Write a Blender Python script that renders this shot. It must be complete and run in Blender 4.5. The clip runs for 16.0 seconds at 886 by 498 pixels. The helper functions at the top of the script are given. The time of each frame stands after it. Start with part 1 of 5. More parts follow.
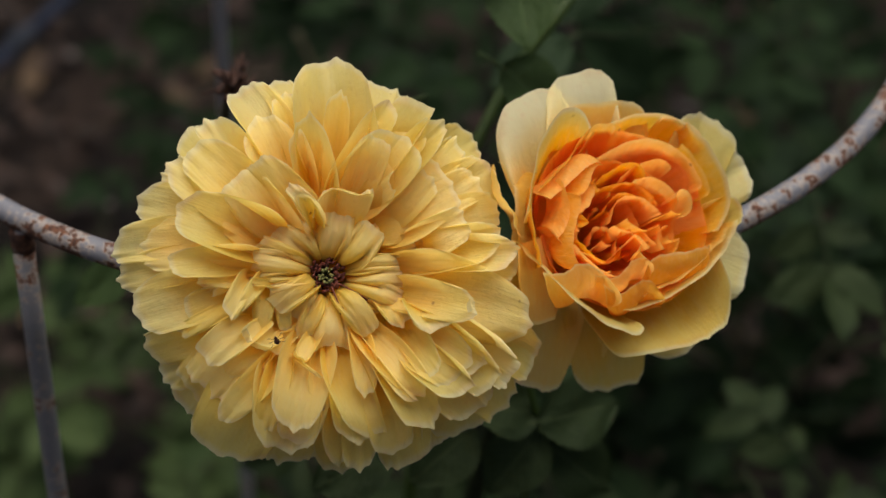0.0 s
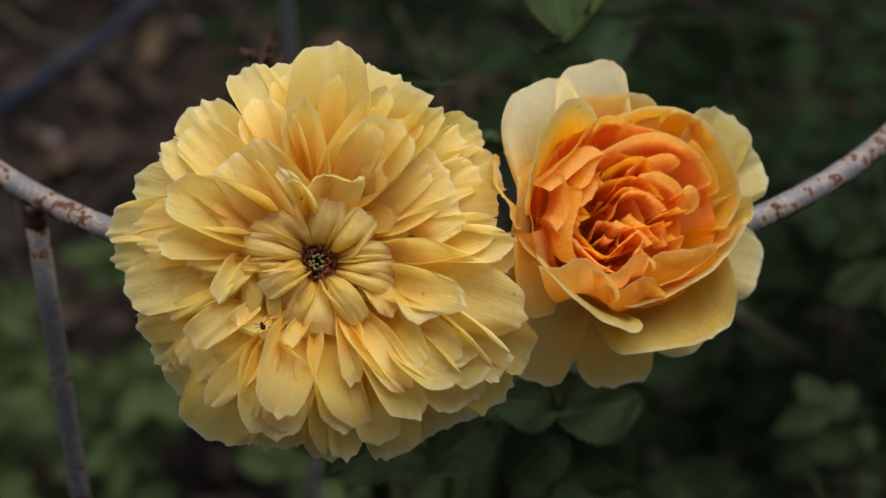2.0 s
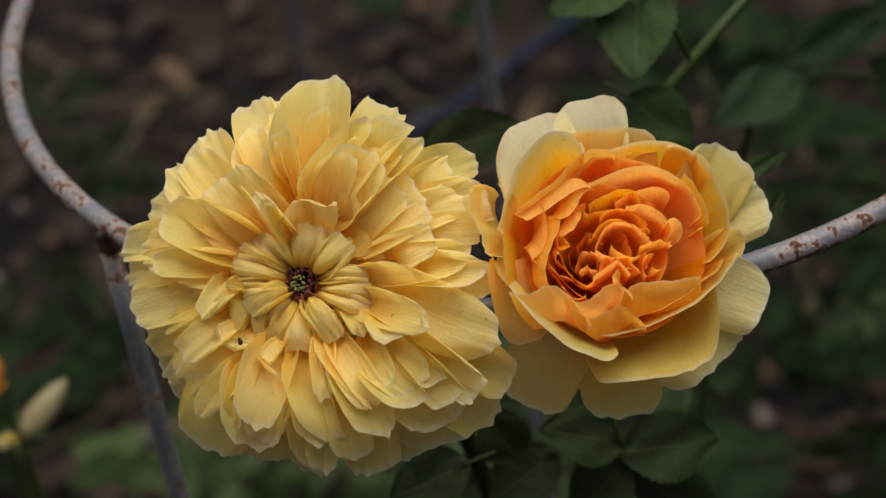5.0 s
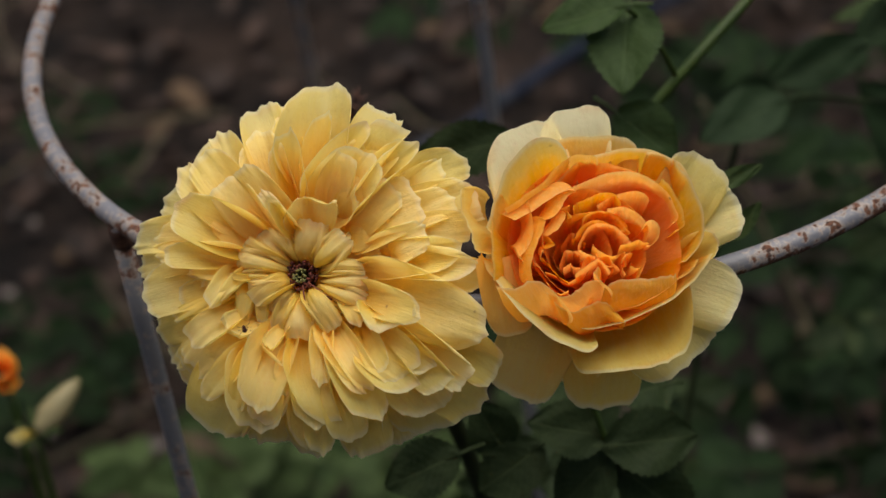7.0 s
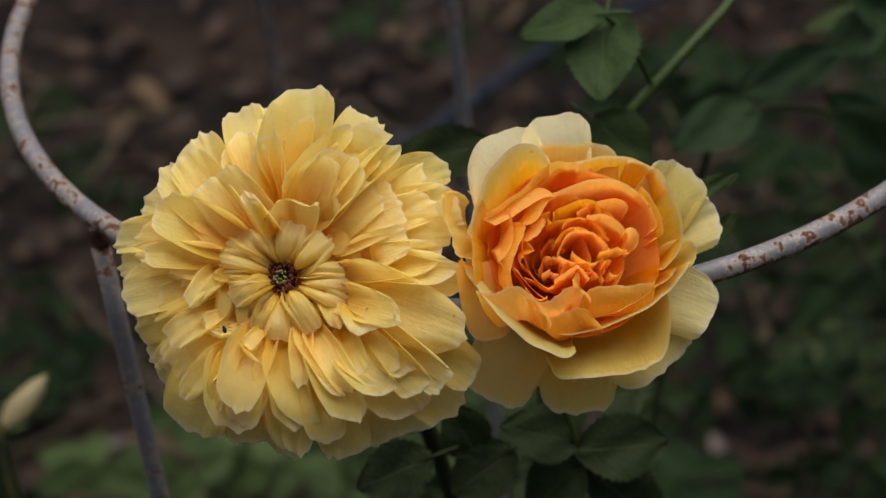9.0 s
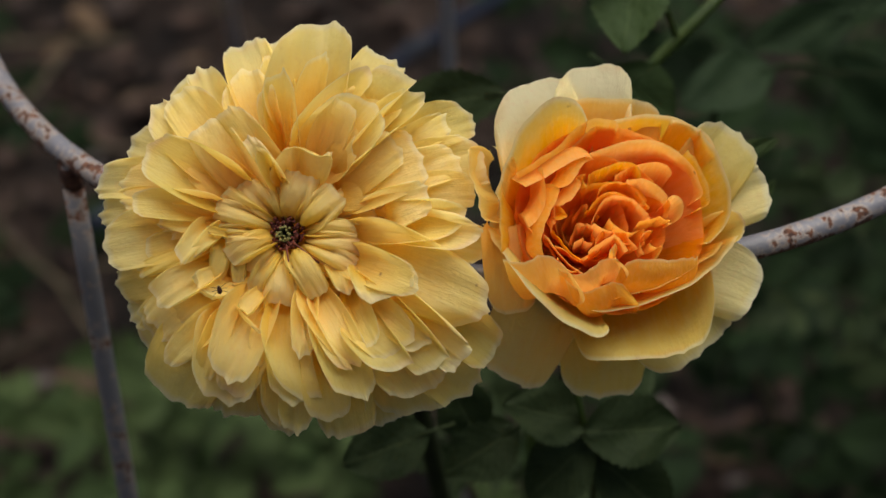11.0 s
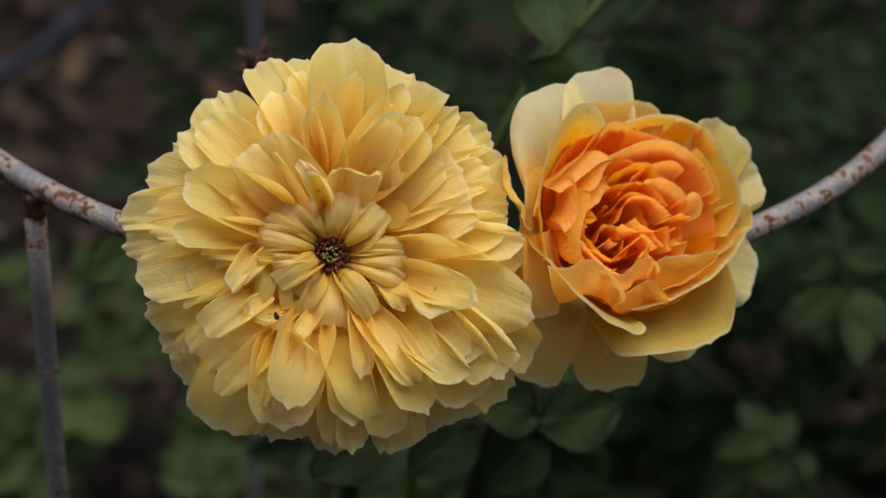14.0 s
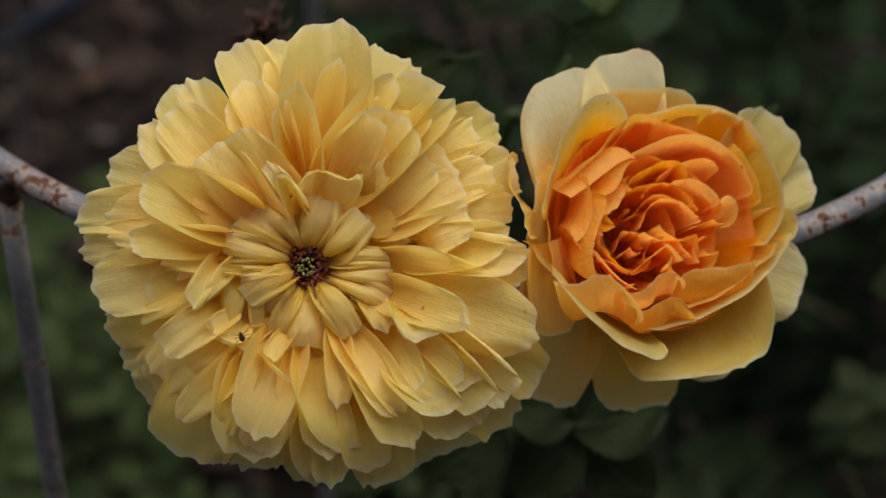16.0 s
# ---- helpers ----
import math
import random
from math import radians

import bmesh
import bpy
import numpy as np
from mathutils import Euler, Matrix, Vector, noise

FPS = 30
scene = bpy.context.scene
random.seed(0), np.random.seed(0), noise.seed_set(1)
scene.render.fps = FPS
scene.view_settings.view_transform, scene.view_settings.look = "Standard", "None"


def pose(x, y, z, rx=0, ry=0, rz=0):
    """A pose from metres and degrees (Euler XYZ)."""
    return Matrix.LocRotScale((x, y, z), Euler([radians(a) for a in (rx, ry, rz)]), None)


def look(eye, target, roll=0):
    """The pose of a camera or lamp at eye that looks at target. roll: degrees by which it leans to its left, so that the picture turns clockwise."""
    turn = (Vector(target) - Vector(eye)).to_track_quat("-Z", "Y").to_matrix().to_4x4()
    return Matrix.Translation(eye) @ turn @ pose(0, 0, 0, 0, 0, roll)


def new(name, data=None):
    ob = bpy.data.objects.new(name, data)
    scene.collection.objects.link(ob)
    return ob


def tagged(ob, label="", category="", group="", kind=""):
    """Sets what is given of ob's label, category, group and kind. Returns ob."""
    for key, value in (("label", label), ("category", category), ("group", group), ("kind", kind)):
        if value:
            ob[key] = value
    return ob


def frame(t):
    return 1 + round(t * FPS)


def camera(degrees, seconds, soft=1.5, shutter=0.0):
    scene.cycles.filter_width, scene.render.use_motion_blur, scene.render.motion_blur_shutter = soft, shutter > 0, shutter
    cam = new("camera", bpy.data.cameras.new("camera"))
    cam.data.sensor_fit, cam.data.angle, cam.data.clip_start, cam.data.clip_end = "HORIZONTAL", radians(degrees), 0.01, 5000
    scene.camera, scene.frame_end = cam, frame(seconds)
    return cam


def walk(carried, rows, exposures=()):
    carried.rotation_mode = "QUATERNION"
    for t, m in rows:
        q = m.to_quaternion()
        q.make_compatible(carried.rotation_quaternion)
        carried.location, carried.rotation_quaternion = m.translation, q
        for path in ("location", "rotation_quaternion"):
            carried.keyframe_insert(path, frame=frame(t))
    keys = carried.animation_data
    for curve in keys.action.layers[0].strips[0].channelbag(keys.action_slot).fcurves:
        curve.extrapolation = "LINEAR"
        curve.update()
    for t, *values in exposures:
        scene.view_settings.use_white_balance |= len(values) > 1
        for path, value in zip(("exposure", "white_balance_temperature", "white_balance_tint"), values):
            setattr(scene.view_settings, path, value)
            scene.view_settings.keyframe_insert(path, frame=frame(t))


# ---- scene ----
cam = camera(22.45, 16.0)
PATH = [
    (0, (-0.16262, -0.38377, 1.36647), (0.18030, 0.29280, 0.71481), 1.658),
    (0.5, (-0.15878, -0.38076, 1.36441), (0.18011, 0.29952, 0.71451), 1.597),
    (1, (-0.15080, -0.37707, 1.36428), (0.16584, 0.30345, 0.70349), 1.274),
    (1.5, (-0.13908, -0.38063, 1.36367), (0.16765, 0.30517, 0.70367), 1.253),
    (2, (-0.12364, -0.39194, 1.36403), (0.15492, 0.30557, 0.70381), 0.138),
    (2.5, (-0.10047, -0.40481, 1.36173), (0.13215, 0.31337, 0.70591), -1.431),
    (3, (-0.07223, -0.41347, 1.36141), (0.10313, 0.32049, 0.70524), -3.635),
    (3.5, (-0.04220, -0.41981, 1.35825), (0.09055, 0.32550, 0.70489), -6.311),
    (4, (-0.02321, -0.42686, 1.35792), (0.06957, 0.32937, 0.71023), -8.168),
    (4.2, (-0.01716, -0.43393, 1.35802), (0.07045, 0.33323, 0.72258), -8.378),
    (6.3, (-0.00077, -0.47847, 1.36902), (0.05737, 0.31132, 0.75841), -9.267),
    (6.5, (-0.00365, -0.48507, 1.37205), (0.05821, 0.30592, 0.76336), -8.752),
    (7, (-0.00457, -0.49087, 1.37564), (0.06710, 0.30026, 0.76821), -8.318),
    (7.5, (-0.00531, -0.49513, 1.37998), (0.06576, 0.29670, 0.77339), -8.110),
    (8, (-0.00445, -0.49560, 1.38211), (0.07114, 0.29545, 0.77504), -7.811),
    (8.5, (-0.00676, -0.49284, 1.37960), (0.08001, 0.29742, 0.77299), -7.044),
    (9, (-0.01239, -0.49160, 1.37891), (0.08047, 0.29608, 0.76986), -6.441),
    (9.2, (-0.01288, -0.49198, 1.38075), (0.08145, 0.29399, 0.76972), -6.452),
    (11.3, (-0.03628, -0.42956, 1.34335), (0.09692, 0.33377, 0.71122), -1.587),
    (11.5, (-0.03926, -0.42939, 1.34390), (0.09847, 0.33390, 0.71270), -1.229),
    (12, (-0.04724, -0.42736, 1.34541), (0.09583, 0.33634, 0.71588), -1.260),
    (12.5, (-0.06616, -0.42335, 1.35335), (0.10993, 0.33462, 0.72528), -0.774),
    (13, (-0.10298, -0.41814, 1.35698), (0.12704, 0.32300, 0.72627), -0.274),
    (13.5, (-0.14651, -0.41107, 1.36650), (0.15005, 0.29739, 0.72609), 2.029),
    (14, (-0.15707, -0.39221, 1.35970), (0.17254, 0.29743, 0.71491), 4.319),
    (14.5, (-0.13788, -0.36150, 1.34296), (0.17766, 0.31606, 0.67863), 4.946),
    (15, (-0.11718, -0.34254, 1.33849), (0.17654, 0.33688, 0.66609), 3.407),
    (15.2, (-0.11186, -0.33928, 1.33720), (0.16787, 0.33741, 0.65614), 2.850),
    (15.5, (-0.10552, -0.33864, 1.33755), (0.16105, 0.34201, 0.65516), 2.200),
    (16, (-0.09439, -0.34131, 1.34088), (0.15659, 0.33925, 0.65251), 1.663),
]
walk(cam, [(t, look(eye, target, roll)) for t, eye, target, roll in PATH], exposures=[(0.0, 0.0), (12.0, 0.0), (12.5, -0.07), (13.0, -0.1), (13.5, -0.06), (14.0, 0.0), (14.5, 0.0), (15.0, -0.1), (15.5, -0.18), (16.0, -0.25)])
# the lens is focused on the full yellow bloom
yellow_rose = new("yellow_rose")
cam.data.dof.use_dof = True
cam.data.dof.focus_object = yellow_rose
cam.data.dof.aperture_fstop = 12.5

# ---------------------------------------------------------------- light
world = bpy.data.worlds.new("sky")
scene.world = world
world.use_nodes = True
wn = world.node_tree
sky = wn.nodes.new("ShaderNodeTexSky")
sky.sky_type = "NISHITA"
sky.sun_disc = False
sky.sun_elevation = radians(74)
sky.sun_rotation = radians(-60)
sky.air_density, sky.dust_density, sky.ozone_density = 1.0, 6.0, 1.0
wn.nodes["Background"].inputs["Strength"].default_value = 0.075
wn.links.new(sky.outputs[0], wn.nodes["Background"].inputs["Color"])
sun = new("sun", bpy.data.lights.new("sun", "SUN"))
sun.data.energy, sun.data.angle, sun.data.color = 3.17, radians(60), (1.0, 0.955, 0.89)
sun.matrix_world = look((0.75, 0.16, 3.5), (0, 0, 0.9))
scene.view_settings.exposure = 0.0


# ---------------------------------------------------------------- materials
def shader(name):
    m = bpy.data.materials.new(name)
    m.use_nodes = True
    nt = m.node_tree
    return m, nt, nt.nodes["Principled BSDF"]


def node(nt, kind, **values):
    n = nt.nodes.new("ShaderNode" + kind)
    for key, value in values.items():
        n.inputs[key].default_value = value
    return n


def mix(nt, fac, a, b, blend="MIX"):
    """A colour mix; fac, a and b are sockets or values."""
    n = nt.nodes.new("ShaderNodeMix")
    n.data_type, n.blend_type = "RGBA", blend
    for socket, value in ((n.inputs[0], fac), (n.inputs[6], a), (n.inputs[7], b)):
        if isinstance(value, bpy.types.NodeSocket):
            nt.links.new(value, socket)
        elif isinstance(value, tuple):
            socket.default_value = (*value, 1)
        else:
            socket.default_value = value
    return n.outputs[2]


def ramp(nt, socket, lo, hi, a=0.0, b=1.0):
    n = nt.nodes.new("ShaderNodeMapRange")
    n.interpolation_type = "SMOOTHSTEP"
    nt.links.new(socket, n.inputs[0])
    n.inputs[1].default_value, n.inputs[2].default_value = lo, hi
    n.inputs[3].default_value, n.inputs[4].default_value = a, b
    return n.outputs[0]


def math_node(nt, op, a, b):
    n = nt.nodes.new("ShaderNodeMath")
    n.operation = op
    for socket, value in zip(n.inputs, (a, b)):
        if isinstance(value, bpy.types.NodeSocket):
            nt.links.new(value, socket)
        else:
            socket.default_value = value
    return n.outputs[0]


def attr(nt, name):
    n = nt.nodes.new("ShaderNodeAttribute")
    n.attribute_name = name
    return n.outputs["Fac"]


def noise_tex(nt, scale, detail=3.0, vector=None, rough=0.55):
    n = node(nt, "TexNoise", Scale=scale, Detail=detail, Roughness=rough)
    if vector is None:
        vector = nt.nodes.new("ShaderNodeTexCoord").outputs["Object"]
    nt.links.new(vector, n.inputs["Vector"])
    return n.outputs["Fac"]


def bump(nt, bsdf, height, strength, distance):
    n = node(nt, "Bump", Strength=strength, Distance=distance)
    nt.links.new(height, n.inputs["Height"])
    nt.links.new(n.outputs[0], bsdf.inputs["Normal"])
    return n.outputs[0]


def petal_material(name, deep, mid, pale, rim, through_light, speck):
    """Petal: deep at its foot, paler to the rim, with fine veins and a few brown specks; light shines through it."""
    m, nt, p = shader(name)
    along, across, tone = attr(nt, "along"), attr(nt, "across"), attr(nt, "tone")
    info = nt.nodes.new("ShaderNodeObjectInfo")
    vec = nt.nodes.new("ShaderNodeCombineXYZ")
    nt.links.new(math_node(nt, "MULTIPLY", across, 5.0), vec.inputs[0])
    nt.links.new(math_node(nt, "MULTIPLY", along, 1.6), vec.inputs[1])
    nt.links.new(math_node(nt, "MULTIPLY", info.outputs["Random"], 40.0), vec.inputs[2])
    veins = noise_tex(nt, 3.0, 4.0, vec.outputs[0], 0.6)
    blot = noise_tex(nt, 90.0, 3.0)
    t = math_node(nt, "ADD", tone, math_node(nt, "MULTIPLY", math_node(nt, "SUBTRACT", blot, 0.5), 0.35))
    c = mix(nt, ramp(nt, t, 0.0, 0.5), deep, mid)
    c = mix(nt, ramp(nt, t, 0.45, 1.0), c, pale)
    c = mix(nt, ramp(nt, t, 1.0, 1.5), c, rim)
    c = mix(nt, ramp(nt, veins, 0.35, 0.75, 0.0, 0.14), c, rim)
    # red-brown streaks at the foot, plus crease shade painted as brown
    c = mix(nt, math_node(nt, "MULTIPLY", attr(nt, "blush_shade"), ramp(nt, veins, 0.3, 0.6)), c, (0.30, 0.07, 0.03))
    edge = attr(nt, "edge")
    c = mix(nt, math_node(nt, "MULTIPLY", ramp(nt, edge, 0.93, 0.995, 0.0, 0.9), ramp(nt, tone, 0.3, 0.85, 0.08, 1.0)), c, rim)
    spots = node(nt, "TexVoronoi", Scale=170.0)
    nt.links.new(nt.nodes.new("ShaderNodeTexCoord").outputs["Object"], spots.inputs["Vector"])
    gate = ramp(nt, noise_tex(nt, 60.0, 1.0), 0.62, 0.7)
    near = ramp(nt, spots.outputs["Distance"], 0.05, 0.13, speck, 0.0)
    c = mix(nt, math_node(nt, "MULTIPLY", near, gate), c, (0.30, 0.13, 0.05))
    # the rim flushes pink and browns here and there
    flush = math_node(nt, "MULTIPLY", ramp(nt, edge, 0.86, 1.0), ramp(nt, noise_tex(nt, 75.0, 3.0), 0.54, 0.70, 0.0, 0.32))
    c = mix(nt, math_node(nt, "MULTIPLY", flush, ramp(nt, tone, 0.4, 0.9)), c, (0.78, 0.42, 0.17))
    # faint bruises and paler patches
    c = mix(nt, ramp(nt, noise_tex(nt, 420.0, 4.0, rough=0.7), 0.5, 0.8, 0.0, 0.16), c, (0.62, 0.36, 0.12))
    hsv = nt.nodes.new("ShaderNodeHueSaturation")
    nt.links.new(c, hsv.inputs["Color"])
    nt.links.new(ramp(nt, info.outputs["Random"], 0.0, 1.0, 0.94, 1.05), hsv.inputs["Value"])
    nt.links.new(ramp(nt, info.outputs["Random"], 0.0, 1.0, 1.06, 0.94), hsv.inputs["Saturation"])
    colour = hsv.outputs[0]
    nt.links.new(colour, p.inputs["Base Color"])
    p.inputs["Roughness"].default_value = 0.5
    p.inputs["Specular IOR Level"].default_value = 0.4
    crumple = math_node(nt, "ADD", math_node(nt, "MULTIPLY", noise_tex(nt, 240.0, 3.0), 1.1), math_node(nt, "MULTIPLY", noise_tex(nt, 900.0, 2.0), 0.2))
    normal = bump(nt, p, math_node(nt, "ADD", math_node(nt, "MULTIPLY", veins, 0.75), crumple), 0.42, 0.0009)
    tr = nt.nodes.new("ShaderNodeBsdfTranslucent")
    nt.links.new(colour, tr.inputs["Color"])
    nt.links.new(normal, tr.inputs["Normal"])
    ms = node(nt, "MixShader", Fac=through_light)
    nt.links.new(p.outputs[0], ms.inputs[1])
    nt.links.new(tr.outputs[0], ms.inputs[2])
    nt.links.new(ms.outputs[0], nt.nodes["Material Output"].inputs["Surface"])
    return m


def plain_material(name, a, b, scale, rough=0.6, bump_scale=None, bump_depth=0.0005, strength=0.4, specular=0.4):
    """Two colours mixed by noise of two sizes, with fine relief."""
    m, nt, p = shader(name)
    big, fine = noise_tex(nt, scale, 4.0), noise_tex(nt, scale * 7, 3.0)
    f = math_node(nt, "ADD", math_node(nt, "MULTIPLY", big, 0.65), math_node(nt, "MULTIPLY", fine, 0.35))
    nt.links.new(mix(nt, ramp(nt, f, 0.36, 0.64), a, b), p.inputs["Base Color"])
    p.inputs["Roughness"].default_value = rough
    p.inputs["Specular IOR Level"].default_value = specular
    bump(nt, p, noise_tex(nt, bump_scale or scale * 6, 4.0), strength, bump_depth)
    return m


def leaf_material(name, dark, light, vein, gloss=0.42):
    m, nt, p = shader(name)
    across, along = attr(nt, "across"), attr(nt, "along")
    side = math_node(nt, "ABSOLUTE", across, 0.0)
    # side veins slant forward from the midrib
    run = math_node(nt, "SUBTRACT", math_node(nt, "MULTIPLY", along, 9.0), math_node(nt, "MULTIPLY", side, 3.2))
    wave = math_node(nt, "ABSOLUTE", math_node(nt, "SUBTRACT", math_node(nt, "FRACT", run, 0.0), 0.5), 0.0)
    side_vein = ramp(nt, wave, 0.0, 0.07, 1.0, 0.0)
    mid_vein = ramp(nt, side, 0.02, 0.06, 1.0, 0.0)
    geo = nt.nodes.new("ShaderNodeNewGeometry")
    f = math_node(nt, "ADD", math_node(nt, "MULTIPLY", noise_tex(nt, 60.0, 4.0), 0.7), math_node(nt, "MULTIPLY", geo.outputs["Random Per Island"], 0.3))
    c = mix(nt, ramp(nt, f, 0.3, 0.7), dark, light)
    c = mix(nt, math_node(nt, "MULTIPLY", side_vein, 0.34), c, vein)
    c = mix(nt, math_node(nt, "MULTIPLY", mid_vein, 0.6), c, vein)
    nt.links.new(c, p.inputs["Base Color"])
    p.inputs["Roughness"].default_value = gloss
    p.inputs["Specular IOR Level"].default_value = 0.12
    relief = math_node(nt, "SUBTRACT", noise_tex(nt, 400.0, 3.0), math_node(nt, "MULTIPLY", math_node(nt, "ADD", math_node(nt, "MULTIPLY", side_vein, 0.35), mid_vein), 0.8))
    bump(nt, p, math_node(nt, "ADD", relief, math_node(nt, "MULTIPLY", noise_tex(nt, 160.0, 3.0), 1.6)), 0.6, 0.0011)
    tr = nt.nodes.new("ShaderNodeBsdfTranslucent")
    nt.links.new(c, tr.inputs["Color"])
    ms = node(nt, "MixShader", Fac=0.25)
    nt.links.new(p.outputs[0], ms.inputs[1])
    nt.links.new(tr.outputs[0], ms.inputs[2])
    nt.links.new(ms.outputs[0], nt.nodes["Material Output"].inputs["Surface"])
    return m


def rusty_paint(name, paint, more, top=None, joint=None):
    """Chalky grey paint, broken by rust in flecks and larger patches."""
    m, nt, p = shader(name)
    big, mid, fine = noise_tex(nt, 95.0, 5.0, rough=0.6), noise_tex(nt, 420.0, 4.0), noise_tex(nt, 900.0, 3.0)
    f = math_node(nt, "ADD", math_node(nt, "MULTIPLY", big, 0.54), math_node(nt, "MULTIPLY", mid, 0.46))
    if top:
        # rust creeps down from the weld
        place = node(nt, "SeparateXYZ")
        nt.links.new(nt.nodes.new("ShaderNodeTexCoord").outputs["Object"], place.inputs[0])
        f = math_node(nt, "ADD", f, ramp(nt, place.outputs[2], top - 0.05, top, 0.0, 0.12))
    if joint:
        # more rust about the joint with the leg
        gap = nt.nodes.new("ShaderNodeVectorMath")
        gap.operation = "DISTANCE"
        nt.links.new(nt.nodes.new("ShaderNodeTexCoord").outputs["Object"], gap.inputs[0])
        gap.inputs[1].default_value = joint
        f = math_node(nt, "ADD", f, ramp(nt, gap.outputs["Value"], 0.004, 0.05, 0.02, 0.0))
    # the underside rusts first
    side = node(nt, "SeparateXYZ")
    nt.links.new(nt.nodes.new("ShaderNodeNewGeometry").outputs["Normal"], side.inputs[0])
    f = math_node(nt, "ADD", f, ramp(nt, side.outputs[2], -0.9, 0.3, 0.12, 0.0))
    rusty = ramp(nt, f, 0.585 - more, 0.63 - more)
    rust = mix(nt, ramp(nt, fine, 0.35, 0.65), (0.040, 0.017, 0.011), (0.155, 0.06, 0.028))
    stain = mix(nt, ramp(nt, f, 0.52 - more, 0.60 - more, 0.0, 0.6), paint, (0.42, 0.33, 0.25))
    stain = mix(nt, ramp(nt, noise_tex(nt, 130.0, 5.0), 0.4, 0.75, 0.0, 0.5), stain, tuple(0.72 * v for v in paint))
    nt.links.new(mix(nt, rusty, stain, rust), p.inputs["Base Color"])
    nt.links.new(ramp(nt, rusty, 0.0, 1.0, 0.45, 0.9), p.inputs["Roughness"])
    bump(nt, p, math_node(nt, "SUBTRACT", math_node(nt, "MULTIPLY", fine, 0.4), math_node(nt, "MULTIPLY", rusty, 0.6)), 0.6, 0.0006)
    return m


YELLOW = petal_material("yellow petal", (0.98, 0.575, 0.05), (0.98, 0.71, 0.13), (0.98, 0.835, 0.29), (0.98, 0.91, 0.55), 0.6, 0.8)
PEACH = petal_material("peach eye petal", (0.98, 0.62, 0.08), (0.98, 0.755, 0.165), (0.98, 0.82, 0.32), (0.98, 0.90, 0.50), 0.6, 0.9)
APRICOT = petal_material("apricot petal", (0.98, 0.44, 0.02), (0.98, 0.565, 0.06), (0.98, 0.79, 0.24), (0.98, 0.90, 0.52), 0.6, 0.5)
# one rose leaf in lit and shaded copies, the shade put into the colour
LEAF_SHADE = leaf_material("rose leaf", (0.014, 0.025, 0.008), (0.031, 0.047, 0.0165), (0.058, 0.078, 0.032), 0.6)
LEAF_LIT = leaf_material("lit rose leaf", (0.024, 0.046, 0.013), (0.046, 0.076, 0.024), (0.085, 0.125, 0.05), 0.55)
# leaves behind the ring and on the bushes, shade darkened into their base colour
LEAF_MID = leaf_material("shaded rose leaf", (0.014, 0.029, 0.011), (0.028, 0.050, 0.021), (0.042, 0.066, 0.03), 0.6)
LEAF_FAR = leaf_material("shaded bush leaf", (0.006, 0.014, 0.005), (0.015, 0.032, 0.0095), (0.024, 0.045, 0.015), 0.7)
LEAF_YOUNG = leaf_material("weed leaf", (0.028, 0.050, 0.015), (0.062, 0.092, 0.031), (0.085, 0.115, 0.045), 0.6)
COUPLING = plain_material("weathered grey coupling", (0.018, 0.022, 0.030), (0.036, 0.040, 0.050), 60.0, 0.8, specular=0.1)
STEM = plain_material("green stem", (0.022, 0.045, 0.005), (0.042, 0.070, 0.010), 120.0, 0.5)
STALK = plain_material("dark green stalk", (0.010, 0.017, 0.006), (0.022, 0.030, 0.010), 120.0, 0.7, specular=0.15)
WOODY = plain_material("woody stem", (0.05, 0.05, 0.025), (0.10, 0.07, 0.04), 90.0, 0.8)
DRY = plain_material("dried petals", (0.018, 0.010, 0.007), (0.07, 0.03, 0.018), 300.0, 0.9)
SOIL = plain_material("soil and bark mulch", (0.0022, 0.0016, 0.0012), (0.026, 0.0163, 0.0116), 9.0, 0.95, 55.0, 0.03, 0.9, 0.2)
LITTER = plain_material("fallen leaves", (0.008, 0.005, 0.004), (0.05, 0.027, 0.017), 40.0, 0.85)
LITTER_PALE = plain_material("yellowed leaves", (0.035, 0.020, 0.009), (0.085, 0.05, 0.022), 50.0, 0.8)
STONE = plain_material("pale chips", (0.06, 0.05, 0.048), (0.16, 0.135, 0.12), 80.0, 0.9)
PAINT = rusty_paint("rusty grey paint", (0.152, 0.152, 0.17), 0.055, joint=(-0.150, -0.092, 0.963))
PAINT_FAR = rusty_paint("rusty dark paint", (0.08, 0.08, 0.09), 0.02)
PAINT_LEG = rusty_paint("rusty dull paint", (0.16, 0.16, 0.17), -0.005, 0.965)
RUST = plain_material("rust", (0.03, 0.014, 0.010), (0.13, 0.055, 0.028), 260.0, 0.95, 700.0, 0.001, 0.8)
HOSE = plain_material("blue grey pipe", (0.010, 0.0145, 0.027), (0.019, 0.024, 0.039), 30.0, 0.7, specular=0.1)
CREAM = petal_material("cream bud petal", (0.25, 0.20, 0.07), (0.29, 0.24, 0.10), (0.31, 0.265, 0.13), (0.34, 0.29, 0.17), 0.3, 0.4)
GREEN_EYE = plain_material("green styles", (0.16, 0.16, 0.04), (0.30, 0.27, 0.09), 900.0, 0.7)
STAMEN = plain_material("spent stamens", (0.07, 0.014, 0.012), (0.26, 0.07, 0.04), 900.0, 0.8)
INSECT = plain_material("brown insect", (0.012, 0.005, 0.003), (0.05, 0.016, 0.007), 2500.0, 0.6, specular=0.15)


